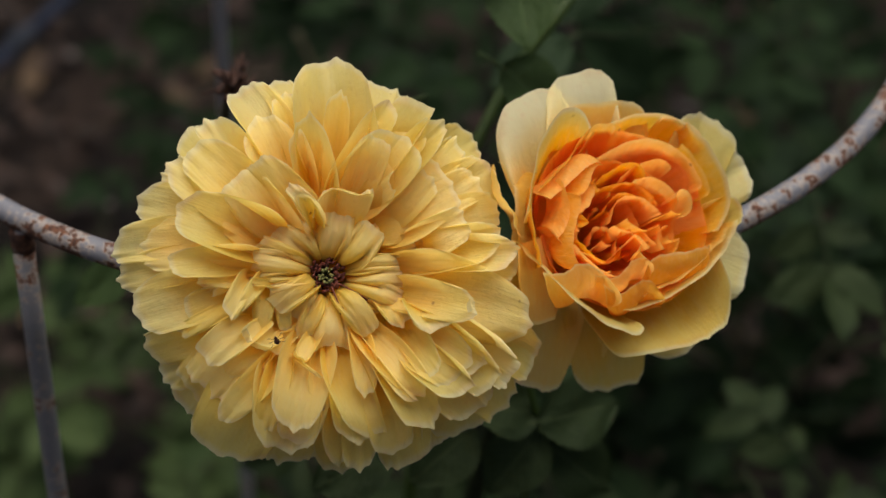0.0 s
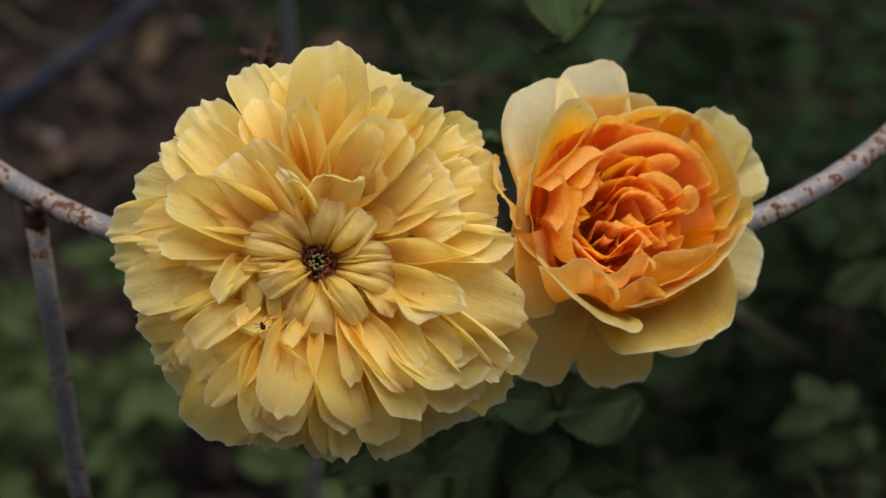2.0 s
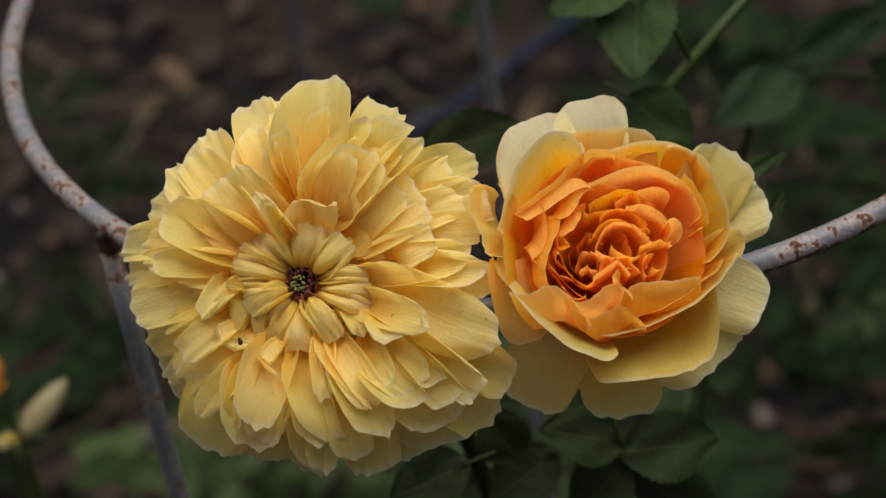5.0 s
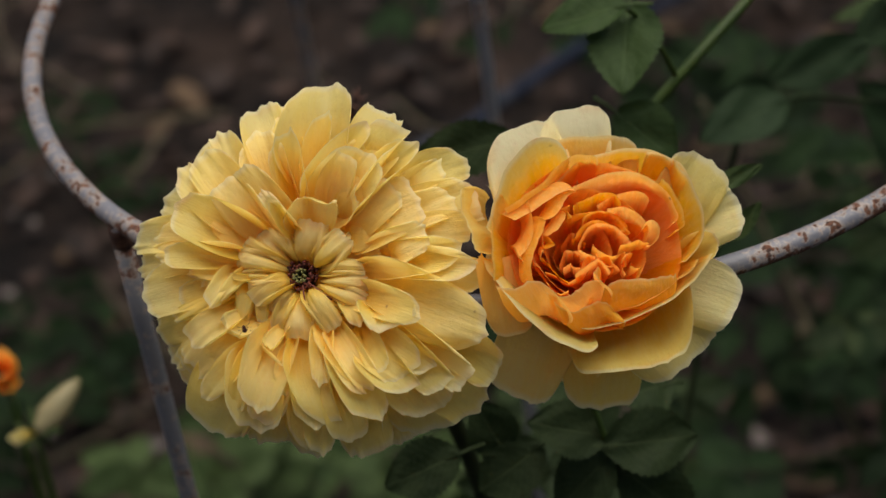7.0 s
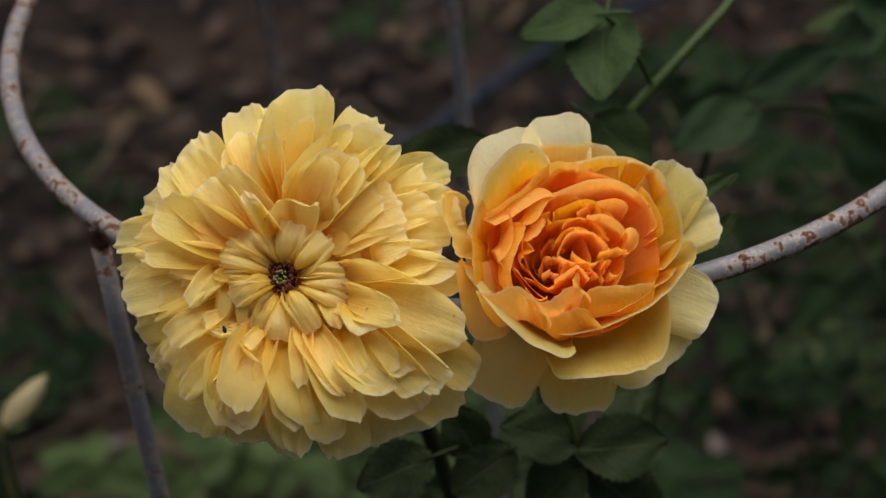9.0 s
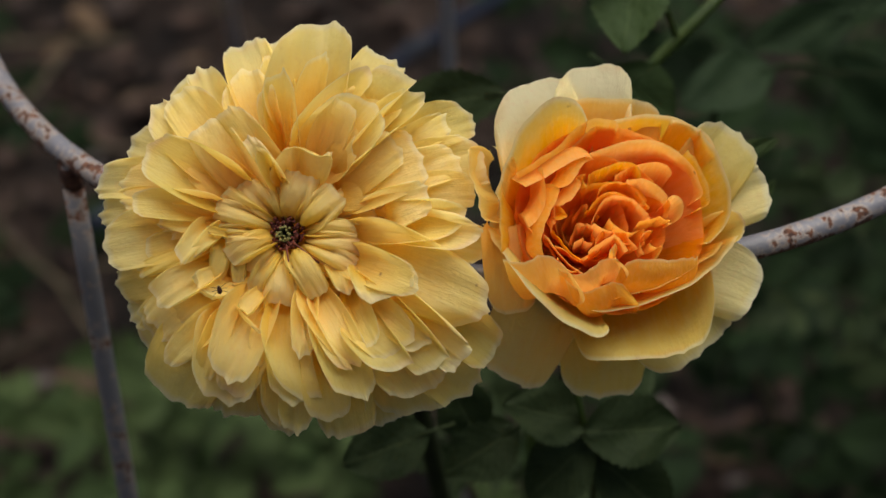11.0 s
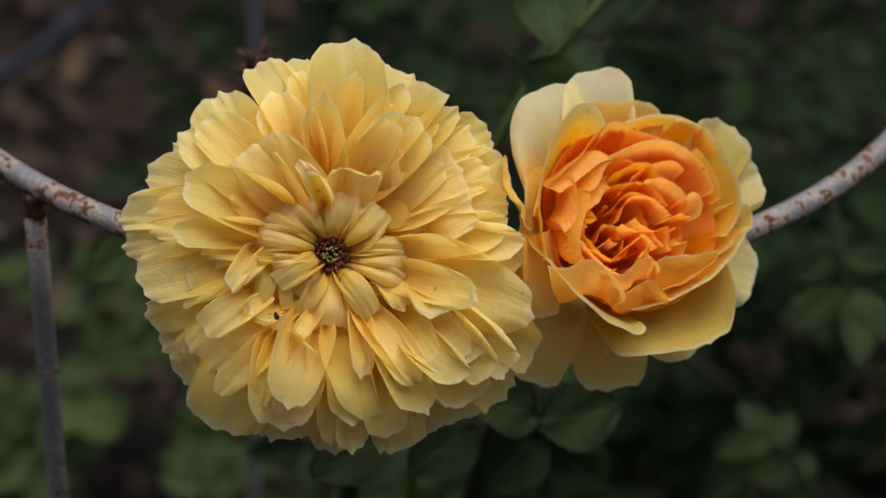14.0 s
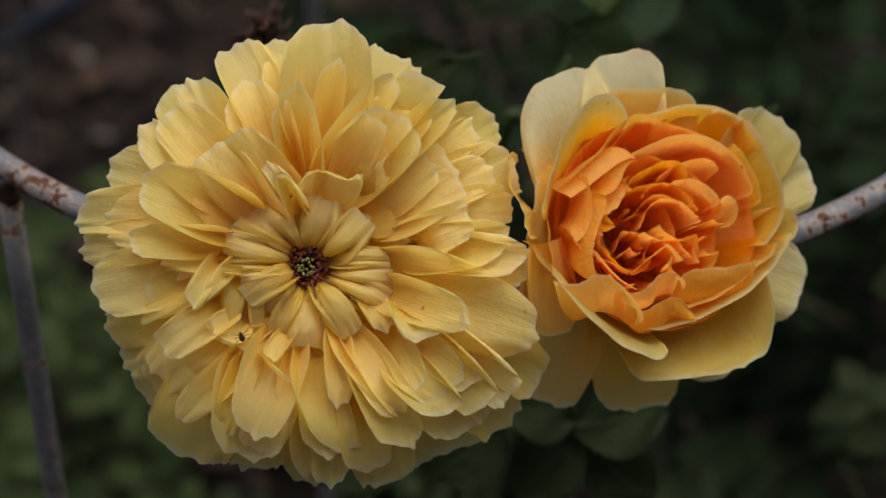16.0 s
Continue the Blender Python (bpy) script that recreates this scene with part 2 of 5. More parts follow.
# ---------------------------------------------------------------- builders
def mesh_from(name, verts, faces, material, smooth=True, layers=None):
    me = bpy.data.meshes.new(name)
    me.from_pydata([tuple(v) for v in verts], [], faces)
    me.materials.append(material)
    if smooth:
        me.polygons.foreach_set("use_smooth", [True] * len(me.polygons))
    for key, values in (layers or {}).items():
        me.attributes.new(key, "FLOAT", "POINT").data.foreach_set("value", [float(v) for v in values])
    me.update()
    return me


def part(name, me, parent, label=""):
    ob = new(name, me)
    ob.parent = parent
    return tagged(ob, label) if label else ob


def tube_data(points, radii, sides=12, closed=False):
    """Vertices and faces of a round tube along points."""
    pts = [Vector(p) for p in points]
    n = len(pts)
    verts, faces = [], []
    side = None
    for i, p in enumerate(pts):
        a = pts[(i - 1) % n] if closed or i else p
        b = pts[(i + 1) % n] if closed or i < n - 1 else p
        d = (b - a).normalized()
        if side is None:
            side = d.orthogonal().normalized()
        side = (side - d * side.dot(d)).normalized()
        other = d.cross(side)
        r = radii[i] if isinstance(radii, (list, tuple)) else radii
        for k in range(sides):
            t = 2 * math.pi * k / sides
            verts.append(p + r * (math.cos(t) * side + math.sin(t) * other))
    for i in range(n if closed else n - 1):
        for k in range(sides):
            j, l = (i + 1) % n, (k + 1) % sides
            faces.append((i * sides + k, i * sides + l, j * sides + l, j * sides + k))
    if not closed:
        faces.append(tuple(range(sides - 1, -1, -1)))
        faces.append(tuple((n - 1) * sides + k for k in range(sides)))
    return verts, faces


def merge(chunks):
    verts, faces = [], []
    for v, f in chunks:
        o = len(verts)
        verts += list(v)
        faces += [tuple(i + o for i in face) for face in f]
    return verts, faces


def facing(centre, axis):
    """The pose of a bloom: its z along axis, its y as far up as that allows."""
    z = Vector(axis).normalized()
    x = Vector((0, 0, 1)).cross(z).normalized()
    y = z.cross(x)
    return Matrix(((x.x, y.x, z.x, centre[0]), (x.y, y.y, z.y, centre[1]), (x.z, y.z, z.z, centre[2]), (0, 0, 0, 1)))


petal_count = [0]


def blade(parent, material, foot, left, tip, right, arch=3.0, q=1.0, kb=0.4, cup=0.0, lip=0.3, ruff=0.7, pleat=0.5, apex=0.0, ragged=0.8, roll=0.0, tone=1.0, tone_foot=0.3, blush_shade=0.0, nu=31, ns=19, label=""):
    """One petal, in millimetres of its bloom: it rises from foot to tip and is as broad as from left to right below the tip; arch bends it up
    (or, below 0, out); q points (above 1) or squares (below 1) its rim; cup raises its sides; lip rolls its rim back, roll folds it forward; pleat and ruff fold and wave it."""
    petal_count[0] += 1
    seed = petal_count[0] * 7.31
    foot, left, tip, right = Vector(foot), Vector(left), Vector(tip), Vector(right)
    way = (tip - foot).normalized()
    up = Vector((0, 0, 1))
    up = (up - way * up.dot(way)).normalized()
    across_way = way.cross(up)
    mid = (foot + tip) / 2 + up * arch * 2
    half = ((left - tip), (right - tip))
    size = min(12.0, (left - right).length / 2)
    waves = 2.0 + 2.0 * abs(math.sin(seed * 1.3))
    verts, layers = [], {"along": [], "across": [], "edge": [], "tone": [], "blush_shade": []}
    for j in range(ns):
        s = (j / (ns - 1)) ** 0.85
        spine = foot * (1 - s) ** 2 + mid * (2 * s * (1 - s)) + tip * s * s
        k = (kb + (1 - kb) * (1 - (1 - s) ** 2.2)) * (1 + 0.10 * math.sin(math.pi * s))
        for i in range(nu):
            u = 2 * i / (nu - 1) - 1
            b = abs(u)
            to = half[u > 0]
            turn = b * math.pi / 2
            off = across_way * (to.dot(across_way) * math.sin(turn)) + way * (to.dot(way) * (1 - math.cos(turn)) ** (1.15 / q) * (0.25 + 0.75 * s)) + up * (to.dot(up) * b ** 1.6)
            scallop = 1.6 * abs(noise.noise((u * 2.4 + seed, seed * 0.21, 4.2))) - 0.3 + 0.4 * noise.noise((u * 7.0 + seed, seed * 0.21, 4.2)) + 0.2 * noise.noise((u * 17.0 + seed, 2.0, seed))
            point = apex * (math.exp(-((u - 0.12 * math.sin(seed)) / 0.10) ** 2) + 0.5 * math.exp(-((u - 0.5 - 0.2 * math.sin(seed * 2.3)) / 0.09) ** 2) + 0.5 * math.exp(-((u + 0.55 + 0.2 * math.sin(seed * 3.1)) / 0.09) ** 2)) * s ** 6
            p = spine + off * k - way * (s ** 5 * (ragged * 0.14 * size * scallop) - point)
            crease = noise.noise((u * 2.3 + seed, s * 0.7, seed * 0.13))
            z = cup * b * b * k
            z += pleat * size / 8 * math.sin(math.pi * min(1.0, s * 0.85 + 0.1)) * (2.2 * crease + 0.8 * noise.noise((u * 5.5 + seed, s * 0.9, 9.0)))
            z += ruff * size / 8 * (1.7 * s * noise.noise((u * 1.4 + seed, s * 1.6, seed * 0.31)) + 0.9 * s ** 4 * math.sin(u * waves + seed) + 0.8 * s ** 5 * noise.noise((u * 5.0 + seed, s * 3.0, 2.0)))
            fold = abs(math.sin(u * (3.2 + math.sin(seed * 5)) + seed + 0.5 * s)) if blush_shade else 1.0
            if blush_shade:
                z += 3.3 * (fold ** 0.6 - 0.6) * math.sin(math.pi * min(1.0, s * 0.8 + 0.08))
            z += (0.6 if blush_shade else 0.12) * s * noise.noise((u * 6.0 + seed, s * 5.0, 8.0))
            rim = max(s, b * 0.99 if s > 0.3 else 0.0)
            z -= lip * max(0.0, (rim - 0.8) / 0.2) ** 2
            over = max(0.0, (s - 0.74) / 0.26)
            p = p + up * (roll * 0.6 * math.sin(math.pi * 0.8 * over)) - way * (roll * 1.5 * over ** 2 * (1 - 0.5 * b * b))
            verts.append((p + up * z) * 0.001)
            layers["along"].append(s)
            layers["across"].append(u)
            layers["edge"].append(rim)
            layers["tone"].append(tone_foot + (tone - tone_foot) * min(1.0, s * 1.1) ** 1.2)
            # brown towards the foot; the shade of creases is also painted into fold valleys
            layers["blush_shade"].append(blush_shade * (max(0.0, 1 - s * 2.2) ** 1.2 + 1.3 * (1 - fold) ** 4 * max(0.0, 1 - 1.2 * s)))
    faces = [(j * nu + i, j * nu + i + 1, (j + 1) * nu + i + 1, (j + 1) * nu + i) for j in range(ns - 1) for i in range(nu - 1)]
    return part("petal", mesh_from("petal", verts, faces, material, True, layers), parent, label)


def bowl(parent, material, foot, left, tip, right, flare=1.7, wall=0.55, q=1.0, lip=0.4, ruff=0.5, pleat=0.3, ragged=0.35, tone=0.5, tone_foot=0.1, nu=29, ns=15, label=""):
    """One petal of a cupped bloom, in millimetres: a wall that stands round the axis through foot; its rim runs from left through tip to
    right; flare opens it towards the rim; wall is how far out its foot already lies."""
    petal_count[0] += 1
    seed = petal_count[0] * 5.17
    o = Vector(foot)
    ends = []
    for p in (left, tip, right):
        d = Vector(p) - o
        ends.append((math.atan2(d.y, d.x), math.hypot(d.x, d.y), d.z))
    mid_angle = ends[1][0]
    span = [(e[0] - mid_angle + math.pi) % (2 * math.pi) - math.pi for e in ends]
    size = min(12.0, (Vector(left) - Vector(right)).length / 2)
    verts, layers = [], {"along": [], "across": [], "edge": [], "tone": [], "blush_shade": []}
    for j in range(ns):
        s = j / (ns - 1)
        for i in range(nu):
            u = 2 * i / (nu - 1) - 1
            b = abs(u)
            e = 0 if u < 0 else 2
            share = 1 - math.cos(b * math.pi / 2)
            bow = b * b * (3 - 2 * b) if ends[e][1] > ends[1][1] else share ** (1.15 / q)
            angle = mid_angle + span[e] * math.sin(b * math.pi / 2)
            r = ends[1][1] + (ends[e][1] - ends[1][1]) * bow
            h = ends[1][2] + (ends[e][2] - ends[1][2]) * b ** 1.5
            scallop = 1.5 * abs(noise.noise((u * 2.6 + seed, 0.3, 1.1))) - 0.3 + 0.5 * noise.noise((u * 8.0 + seed, 0.7, 2.0))
            h -= ragged * 0.16 * size * scallop * s ** 5
            r += ragged * 0.08 * size * noise.noise((u * 3.1 + seed, 0.9, seed)) * s ** 4
            r *= wall + (1 - wall) * s ** 0.8
            r += pleat * size / 8 * (1.3 * s * noise.noise((u * 2.0 + seed, s * 1.2, 11.0)) + 0.6 * noise.noise((u * 5.0 + seed, s * 0.6, 13.0))) + ruff * size / 8 * s ** 4 * noise.noise((u * 4.0 + seed, s * 2.0, 5.0))
            rim = max(s, b * 0.99 if s > 0.3 else 0.0)
            r += lip * max(0.0, (rim - 0.8) / 0.2) ** 2
            z = h * s ** flare + ruff * size / 8 * s * noise.noise((u * 1.7 + seed, s * 1.4, 3.0))
            verts.append((o + Vector((r * math.cos(angle), r * math.sin(angle), z))) * 0.001)
            layers["along"].append(s)
            layers["across"].append(u)
            layers["edge"].append(rim)
            layers["tone"].append(tone_foot + (tone - tone_foot) * s ** 1.5)
            layers["blush_shade"].append(0.0)
    faces = [(j * nu + i, j * nu + i + 1, (j + 1) * nu + i + 1, (j + 1) * nu + i) for j in range(ns - 1) for i in range(nu - 1)]
    return part("petal", mesh_from("petal", verts, faces, material, True, layers), parent, label)


def polar(angle, r, h):
    return (r * math.cos(radians(angle)), r * math.sin(radians(angle)), h)


def leaf_data(length, width, fold=0.25, droop=0.25, teeth=13, twist=0.0, nu=9, ns=40):
    """A toothed oval leaflet along y, its stalk at the origin, folded along the midrib and drooping at its tip."""
    verts, faces, along, across = [], [], [], []
    for j in range(ns):
        s = j / (ns - 1)
        prof = (math.sin(math.pi * min(1.0, s * 0.985 + 0.015)) ** 0.72) * (1 - 0.30 * s)
        tooth = 1.0 + 0.17 * (0.5 - (s * teeth) % 1.0)
        for i in range(nu):
            u = 2 * i / (nu - 1) - 1
            w = width / 2 * prof * (tooth if abs(u) > 0.9 else 1.0)
            z = fold * abs(u) * w - droop * length * s * s + 0.02 * length * math.sin(u * 5 + s * 9)
            y = s * length - 0.06 * length * abs(u) * (1 - s)
            verts.append(Vector((u * w * math.cos(twist * s) - z * math.sin(twist * s), y, z)))
            along.append(s)
            across.append(u)
    for j in range(ns - 1):
        for i in range(nu - 1):
            faces.append((j * nu + i, j * nu + i + 1, (j + 1) * nu + i + 1, (j + 1) * nu + i))
    return verts, faces, along, across


def leaf_pose(base, tip, tilt=0.0):
    """The pose of a leaf from its stalk to its tip, its face up and outward as far as that allows, then rolled by tilt degrees."""
    y = (Vector(tip) - Vector(base)).normalized()
    x = y.cross(Vector((-0.1, -0.62, 0.78))).normalized()
    z = x.cross(y)
    m = Matrix(((x.x, y.x, z.x, base[0]), (x.y, y.y, z.y, base[1]), (x.z, y.z, z.z, base[2]), (0, 0, 0, 1)))
    return m @ pose(0, 0, 0, 0, tilt, 0)


def leaf(parent, base, tip, width, tilt=0.0, material=None, fold=0.25, droop=0.12, name="leaf", label=""):
    length = (Vector(tip) - Vector(base)).length
    v, f, al, ac = leaf_data(length, width, fold, droop)
    m = leaf_pose(base, tip, tilt)
    # its short stalk
    sv, sf = tube_data([Vector((0, -0.010, -0.002)), Vector((0, -0.005, 0)), Vector((0, 0.004, 0.0002))], [0.0007, 0.0006, 0.0004], 6)
    v, f = merge([(v, f), (sv, sf)])
    al, ac = list(al) + [0.0] * len(sv), list(ac) + [0.0] * len(sv)
    ob = part(name, mesh_from(name, [m @ p for p in v], f, material or LEAF_SHADE, True, {"along": al, "across": ac}), parent, label)
    return ob


def stem(parent, points, r0, r1, material, name="stem", thorns=0):
    pts = [Vector(p) for p in points]
    fine = []
    for i in range(len(pts) - 1):
        a, b = pts[i], pts[i + 1]
        p0, p3 = pts[max(0, i - 1)], pts[min(len(pts) - 1, i + 2)]
        for k in range(8):
            t = k / 8
            fine.append(0.5 * (2 * a + (b - p0) * t + (2 * p0 - 5 * a + 4 * b - p3) * t * t + (3 * a - p0 - 3 * b + p3) * t ** 3))
    fine.append(pts[-1])
    n = len(fine)
    chunks = [tube_data(fine, [r0 + (r1 - r0) * i / (n - 1) for i in range(n)], 10)]
    rnd = random.Random(len(fine) * 31 + int(1000 * abs(pts[0].x)))
    for _ in range(thorns):
        i = rnd.randrange(2, n - 2)
        d = (fine[i + 1] - fine[i]).normalized()
        side = (d.orthogonal().normalized() * math.cos(7.0 * i) + d.cross(d.orthogonal().normalized()) * math.sin(7.0 * i)).normalized()
        chunks.append(tube_data([fine[i], fine[i] + side * r0 * 1.5 - d * r0 * 0.4, fine[i] + side * r0 * 2.6 - d * r0 * 1.4], [r0 * 0.9, r0 * 0.4, r0 * 0.05], 6))
    v, f = merge(chunks)
    return part(name, mesh_from(name, v, f, material), parent)


# ---------------------------------------------------------------- ground
def build_ground():
    n = 90
    verts, faces = [], []
    for j in range(n + 1):
        for i in range(n + 1):
            # fine near the bushes, coarse towards the horizon
            a, b = (2 * i / n - 1), (2 * j / n - 1)
            x, y = 0.3 + 1.6 * a + 60 * a ** 7, 1.0 + 1.6 * b + 60 * b ** 7
            z = 0.03 * noise.noise((x * 3, y * 3, 0)) + 0.012 * noise.noise((x * 11, y * 11, 3))
            verts.append((x, y, z if abs(a) < 0.95 and abs(b) < 0.95 else 0))
    for j in range(n):
        for i in range(n):
            faces.append((j * (n + 1) + i, j * (n + 1) + i + 1, (j + 1) * (n + 1) + i + 1, (j + 1) * (n + 1) + i))
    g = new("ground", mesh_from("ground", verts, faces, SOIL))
    tagged(g, "dark brown soil with bark mulch under the roses", "ground", kind="structure")
    rnd = random.Random(4)

    def scatter(name, count, material, size, label, category, flat=0.5):
        chunks = []
        for k in range(int(count * 1.6)):
            # dense round the bush, thinning out beyond
            x, y = (rnd.uniform(-0.9, 1.5), rnd.uniform(-0.1, 2.2)) if k < count else (rnd.gauss(0.3, 1.5), rnd.gauss(1.0, 1.5))
            v, f, *_ = leaf_data(size * rnd.uniform(0.5, 1.3), size * rnd.uniform(0.3, 0.75), rnd.uniform(-0.5, 0.6), rnd.uniform(-0.4, 0.5), 7, rnd.uniform(-1, 1), 5, 8)
            m = pose(x, y, 0.006 + 0.02 * rnd.random() + 0.03 * noise.noise((x * 3, y * 3, 0)), rnd.uniform(-25, 25) * flat, rnd.uniform(-25, 25) * flat, rnd.uniform(0, 360))
            chunks.append(([m @ p for p in v], f))
        v, f = merge(chunks)
        tagged(new(name, mesh_from(name, v, f, material)), label, category, kind="stuff")

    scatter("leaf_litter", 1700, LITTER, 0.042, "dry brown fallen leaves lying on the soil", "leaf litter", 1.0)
    scatter("yellowed_leaf_litter", 80, LITTER_PALE, 0.055, "yellowed fallen leaves scattered on the dark soil", "leaf litter", 0.8)
    # dry twigs lie across the mulch
    chunks = []
    for k in range(70):
        a = Vector((rnd.uniform(-0.8, 1.3), rnd.uniform(0.7, 2.0), rnd.uniform(0.02, 0.09)))
        turn, length = rnd.uniform(0, 6.28), rnd.uniform(0.08, 0.30)
        d = Vector((math.cos(turn), math.sin(turn), rnd.uniform(-0.12, 0.18))) * length
        side = Vector((-d.y, d.x, 0)) * rnd.uniform(-0.12, 0.12)
        chunks.append(tube_data([a, a + d * 0.35 + side, a + d * 0.7 + side * 0.6, a + d], [0.0028, 0.0024, 0.0018, 0.0008], 6))
    v, f = merge(chunks)
    tagged(new("twigs", mesh_from("twigs", v, f, WOODY)), "thin dry twigs lying across the mulch", "twigs", kind="stuff")
    scatter("bark_chips", 240, STONE, 0.026, "pale grey chips of bark lying on the soil", "bark chips", 1.0)


build_ground()


# ---------------------------------------------------------------- supports
def build_hoop(centre, radius, z, angles, rod, label):
    """A ring of painted rod on upright legs welded under it."""
    hoop = new("plant_support_hoop")
    hoop.location = (centre[0], centre[1], 0)
    tagged(hoop, label, "plant support", group="plant supports")
    n = 96
    pts = [(radius * math.cos(2 * math.pi * k / n), radius * math.sin(2 * math.pi * k / n), z) for k in range(n)]
    v, f = tube_data(pts, rod, 16, True)
    part("ring", mesh_from("ring", v, f, PAINT), hoop, "light grey painted rod flecked with rust")
    for a in angles:
        x, y = radius * math.cos(radians(a)), radius * math.sin(radians(a))
        pts = [(x + 0.004 * k / 24, y, z - 0.003 - (z + 0.05) * k / 24) for k in range(25)]
        v, f = tube_data(pts, rod * 0.93, 16)
        leg = part("leg", mesh_from("leg", v, f, PAINT_LEG), hoop, "dull grey upright rod with streaks of rust")
        # the rusted weld below the ring
        prof = [(0.0, rod * 1.05), (0.002, rod * 1.04), (0.004, rod * 0.99), (0.006, rod * 0.96), (0.008, rod * 0.935)]
        v, f = tube_data([(x, y, z - 0.0035 - d) for d, _ in prof], [r for _, r in prof], 16)
        for q in v:
            q += 0.0004 * Vector((noise.noise(q * 400), noise.noise(q * 400 + Vector((9, 0, 0))), 0))
        part("weld", mesh_from("weld", v, f, RUST), leg, "dark rusted weld")
    return hoop


build_hoop((0.0983, 0.1825), 0.1757, 0.965, (210.4, 88.3), 0.0034, "grey painted steel ring on legs, flecked with rust")


def build_stake(x, y, height):
    stake = new("garden_stake")
    stake.location = (x, y, 0)
    tagged(stake, "thin dull grey metal stake standing in the soil", "garden stake")
    v, f = tube_data([(0.004 * math.sin(k * 0.35), 0, -0.05 + (height + 0.05) * k / 12) for k in range(13)], 0.0042, 12)
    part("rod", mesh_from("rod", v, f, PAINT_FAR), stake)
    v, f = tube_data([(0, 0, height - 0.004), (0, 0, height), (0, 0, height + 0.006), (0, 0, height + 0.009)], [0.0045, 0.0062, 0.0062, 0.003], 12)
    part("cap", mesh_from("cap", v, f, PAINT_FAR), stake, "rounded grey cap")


build_stake(0.0418, 0.9245, 0.86)


def build_hose():
    a, b = Vector((-0.559, 0.40, 0.465)), Vector((-0.0625, 0.90, 0.323))
    d = b - a
    pts = [a + d * (t / 20 * 1.8 + 0.97) + Vector((0, 0, 0.006 * math.sin(t * 0.9))) for t in range(21)]
    v, f = tube_data(pts, 0.0065, 14)
    hose = new("water_pipe")
    tagged(hose, "slanting blue-grey pipe crossing above the soil", "pipe")
    part("pipe", mesh_from("pipe", v, f, HOSE), hose)
    for t in (1.0, 1.4, 1.56):
        p = a + d * t
        v, f = tube_data([p - d.normalized() * 0.02, p - d.normalized() * 0.017, p + d.normalized() * 0.017, p + d.normalized() * 0.02], [0.006, 0.0082, 0.0082, 0.006], 14)
        part("coupling", mesh_from("coupling", v, f, COUPLING), hose, "pale grey coupling")


build_hose()

# ---------------------------------------------------------------- the yellow rose
yellow_rose.matrix_world = facing((0, 0, 1.0), (-0.15, -0.68, 0.72))
tagged(yellow_rose, "fully open pale yellow rose with ruffled petals, leaning on the ring", "rose", group="open roses")


def yellow_petal(*args, **kw):
    kw.setdefault("cup", 0.9 + 1.5 * math.sin(petal_count[0] * 1.9))
    kw.setdefault("pleat", 0.6)
    kw["q"] = min(1.05, kw.get("q", 0.8))
    kw.setdefault("tone_foot", 0.36)
    kw.setdefault("lip", 0.9 + 0.7 * math.sin(petal_count[0] * 3.3))
    kw.setdefault("apex", 0.9 + 0.5 * math.sin(petal_count[0] * 2.7))
    return blade(yellow_rose, YELLOW, *args, **kw)


def eye_petal(*args, **kw):
    """A pinched petal that rises from the eye, arches outward and ends bluntly."""
    for key, value in (("arch", 3.0), ("kb", 0.3), ("pleat", 1.4), ("lip", 2.4), ("q", 0.65), ("cup", -1.7 + 0.9 * math.sin(petal_count[0] * 2.1)), ("ruff", 1.2), ("ragged", 0.9), ("tone", 0.95), ("blush_shade", 0.3)):
        kw.setdefault(key, value)
    return blade(yellow_rose, PEACH, *args, label="pinched peach-tinted petal at the eye", **kw)


# outer petals
yellow_petal((6.2, 23.3, -15), (-3, 43.1, 7.2), (9.8, 54.1, -8.3), (16.4, 38.8, 8.1), q=0.7, arch=6, apex=1.5)
yellow_petal((15.1, 26.8, -17), (18.3, 49.8, -15.1), (25.5, 45.6, -13), (28.7, 41.7, -11.2), arch=7)
yellow_petal((17.6, 21.6, -14), (22.5, 40.2, 5.6), (32.3, 36.8, 2.6), (25.4, 29.1, 12.8), arch=6, q=1.2, pleat=0.9)
yellow_petal((17.1, 19.4, -13), (26.2, 33.2, 7), (34, 32.9, 2.2), (26.9, 22.9, 12.2), arch=6)
yellow_petal((23.3, 20, -19), (38, 34.8, -12.4), (46.1, 31.2, -18.5), (44.4, 24.4, -11.2), arch=7, q=1.3, ruff=0.8)
yellow_petal((23, 19.8, -17), (32.8, 28.8, -3.8), (38.7, 30.7, -10), (39.4, 23.9, -6.5), arch=7)
yellow_petal((25.2, 13.7, -18), (38.6, 24.8, -3.9), (47.6, 21.9, -12), (50.2, 13.9, -12.2), arch=7, ruff=0.8)
yellow_petal((51.5, 13.2, -24), (45.7, 20.9, -2), (46.9, 10.8, 4), (48.6, 1.7, 1), arch=0, tone=0.6, tone_foot=0.2, kb=0.8, q=0.7)
yellow_petal((23.9, 11.7, -12), (34.5, 21.4, -0.7), (42, 19.1, -5.6), (42.5, 13.9, -4.8), arch=6, tone=1.0)
yellow_petal((25.5, 10.3, -14), (40.5, 15.6, -2.3), (46.6, 12.2, -7), (45.6, 6.6, -5.2), arch=6, tone=1.0)
yellow_petal((29.2, 2.6, -16), (42.5, 3.6, 5.9), (47.6, -0.5, 1.2), (38.7, -5.5, 9), arch=5, q=1.4, lip=0.8)
yellow_petal((29.4, -0, -20), (48.7, 1.8, -5.9), (50, -4.1, -7), (42.9, -8.1, 0.2), arch=5, tone=0.75)
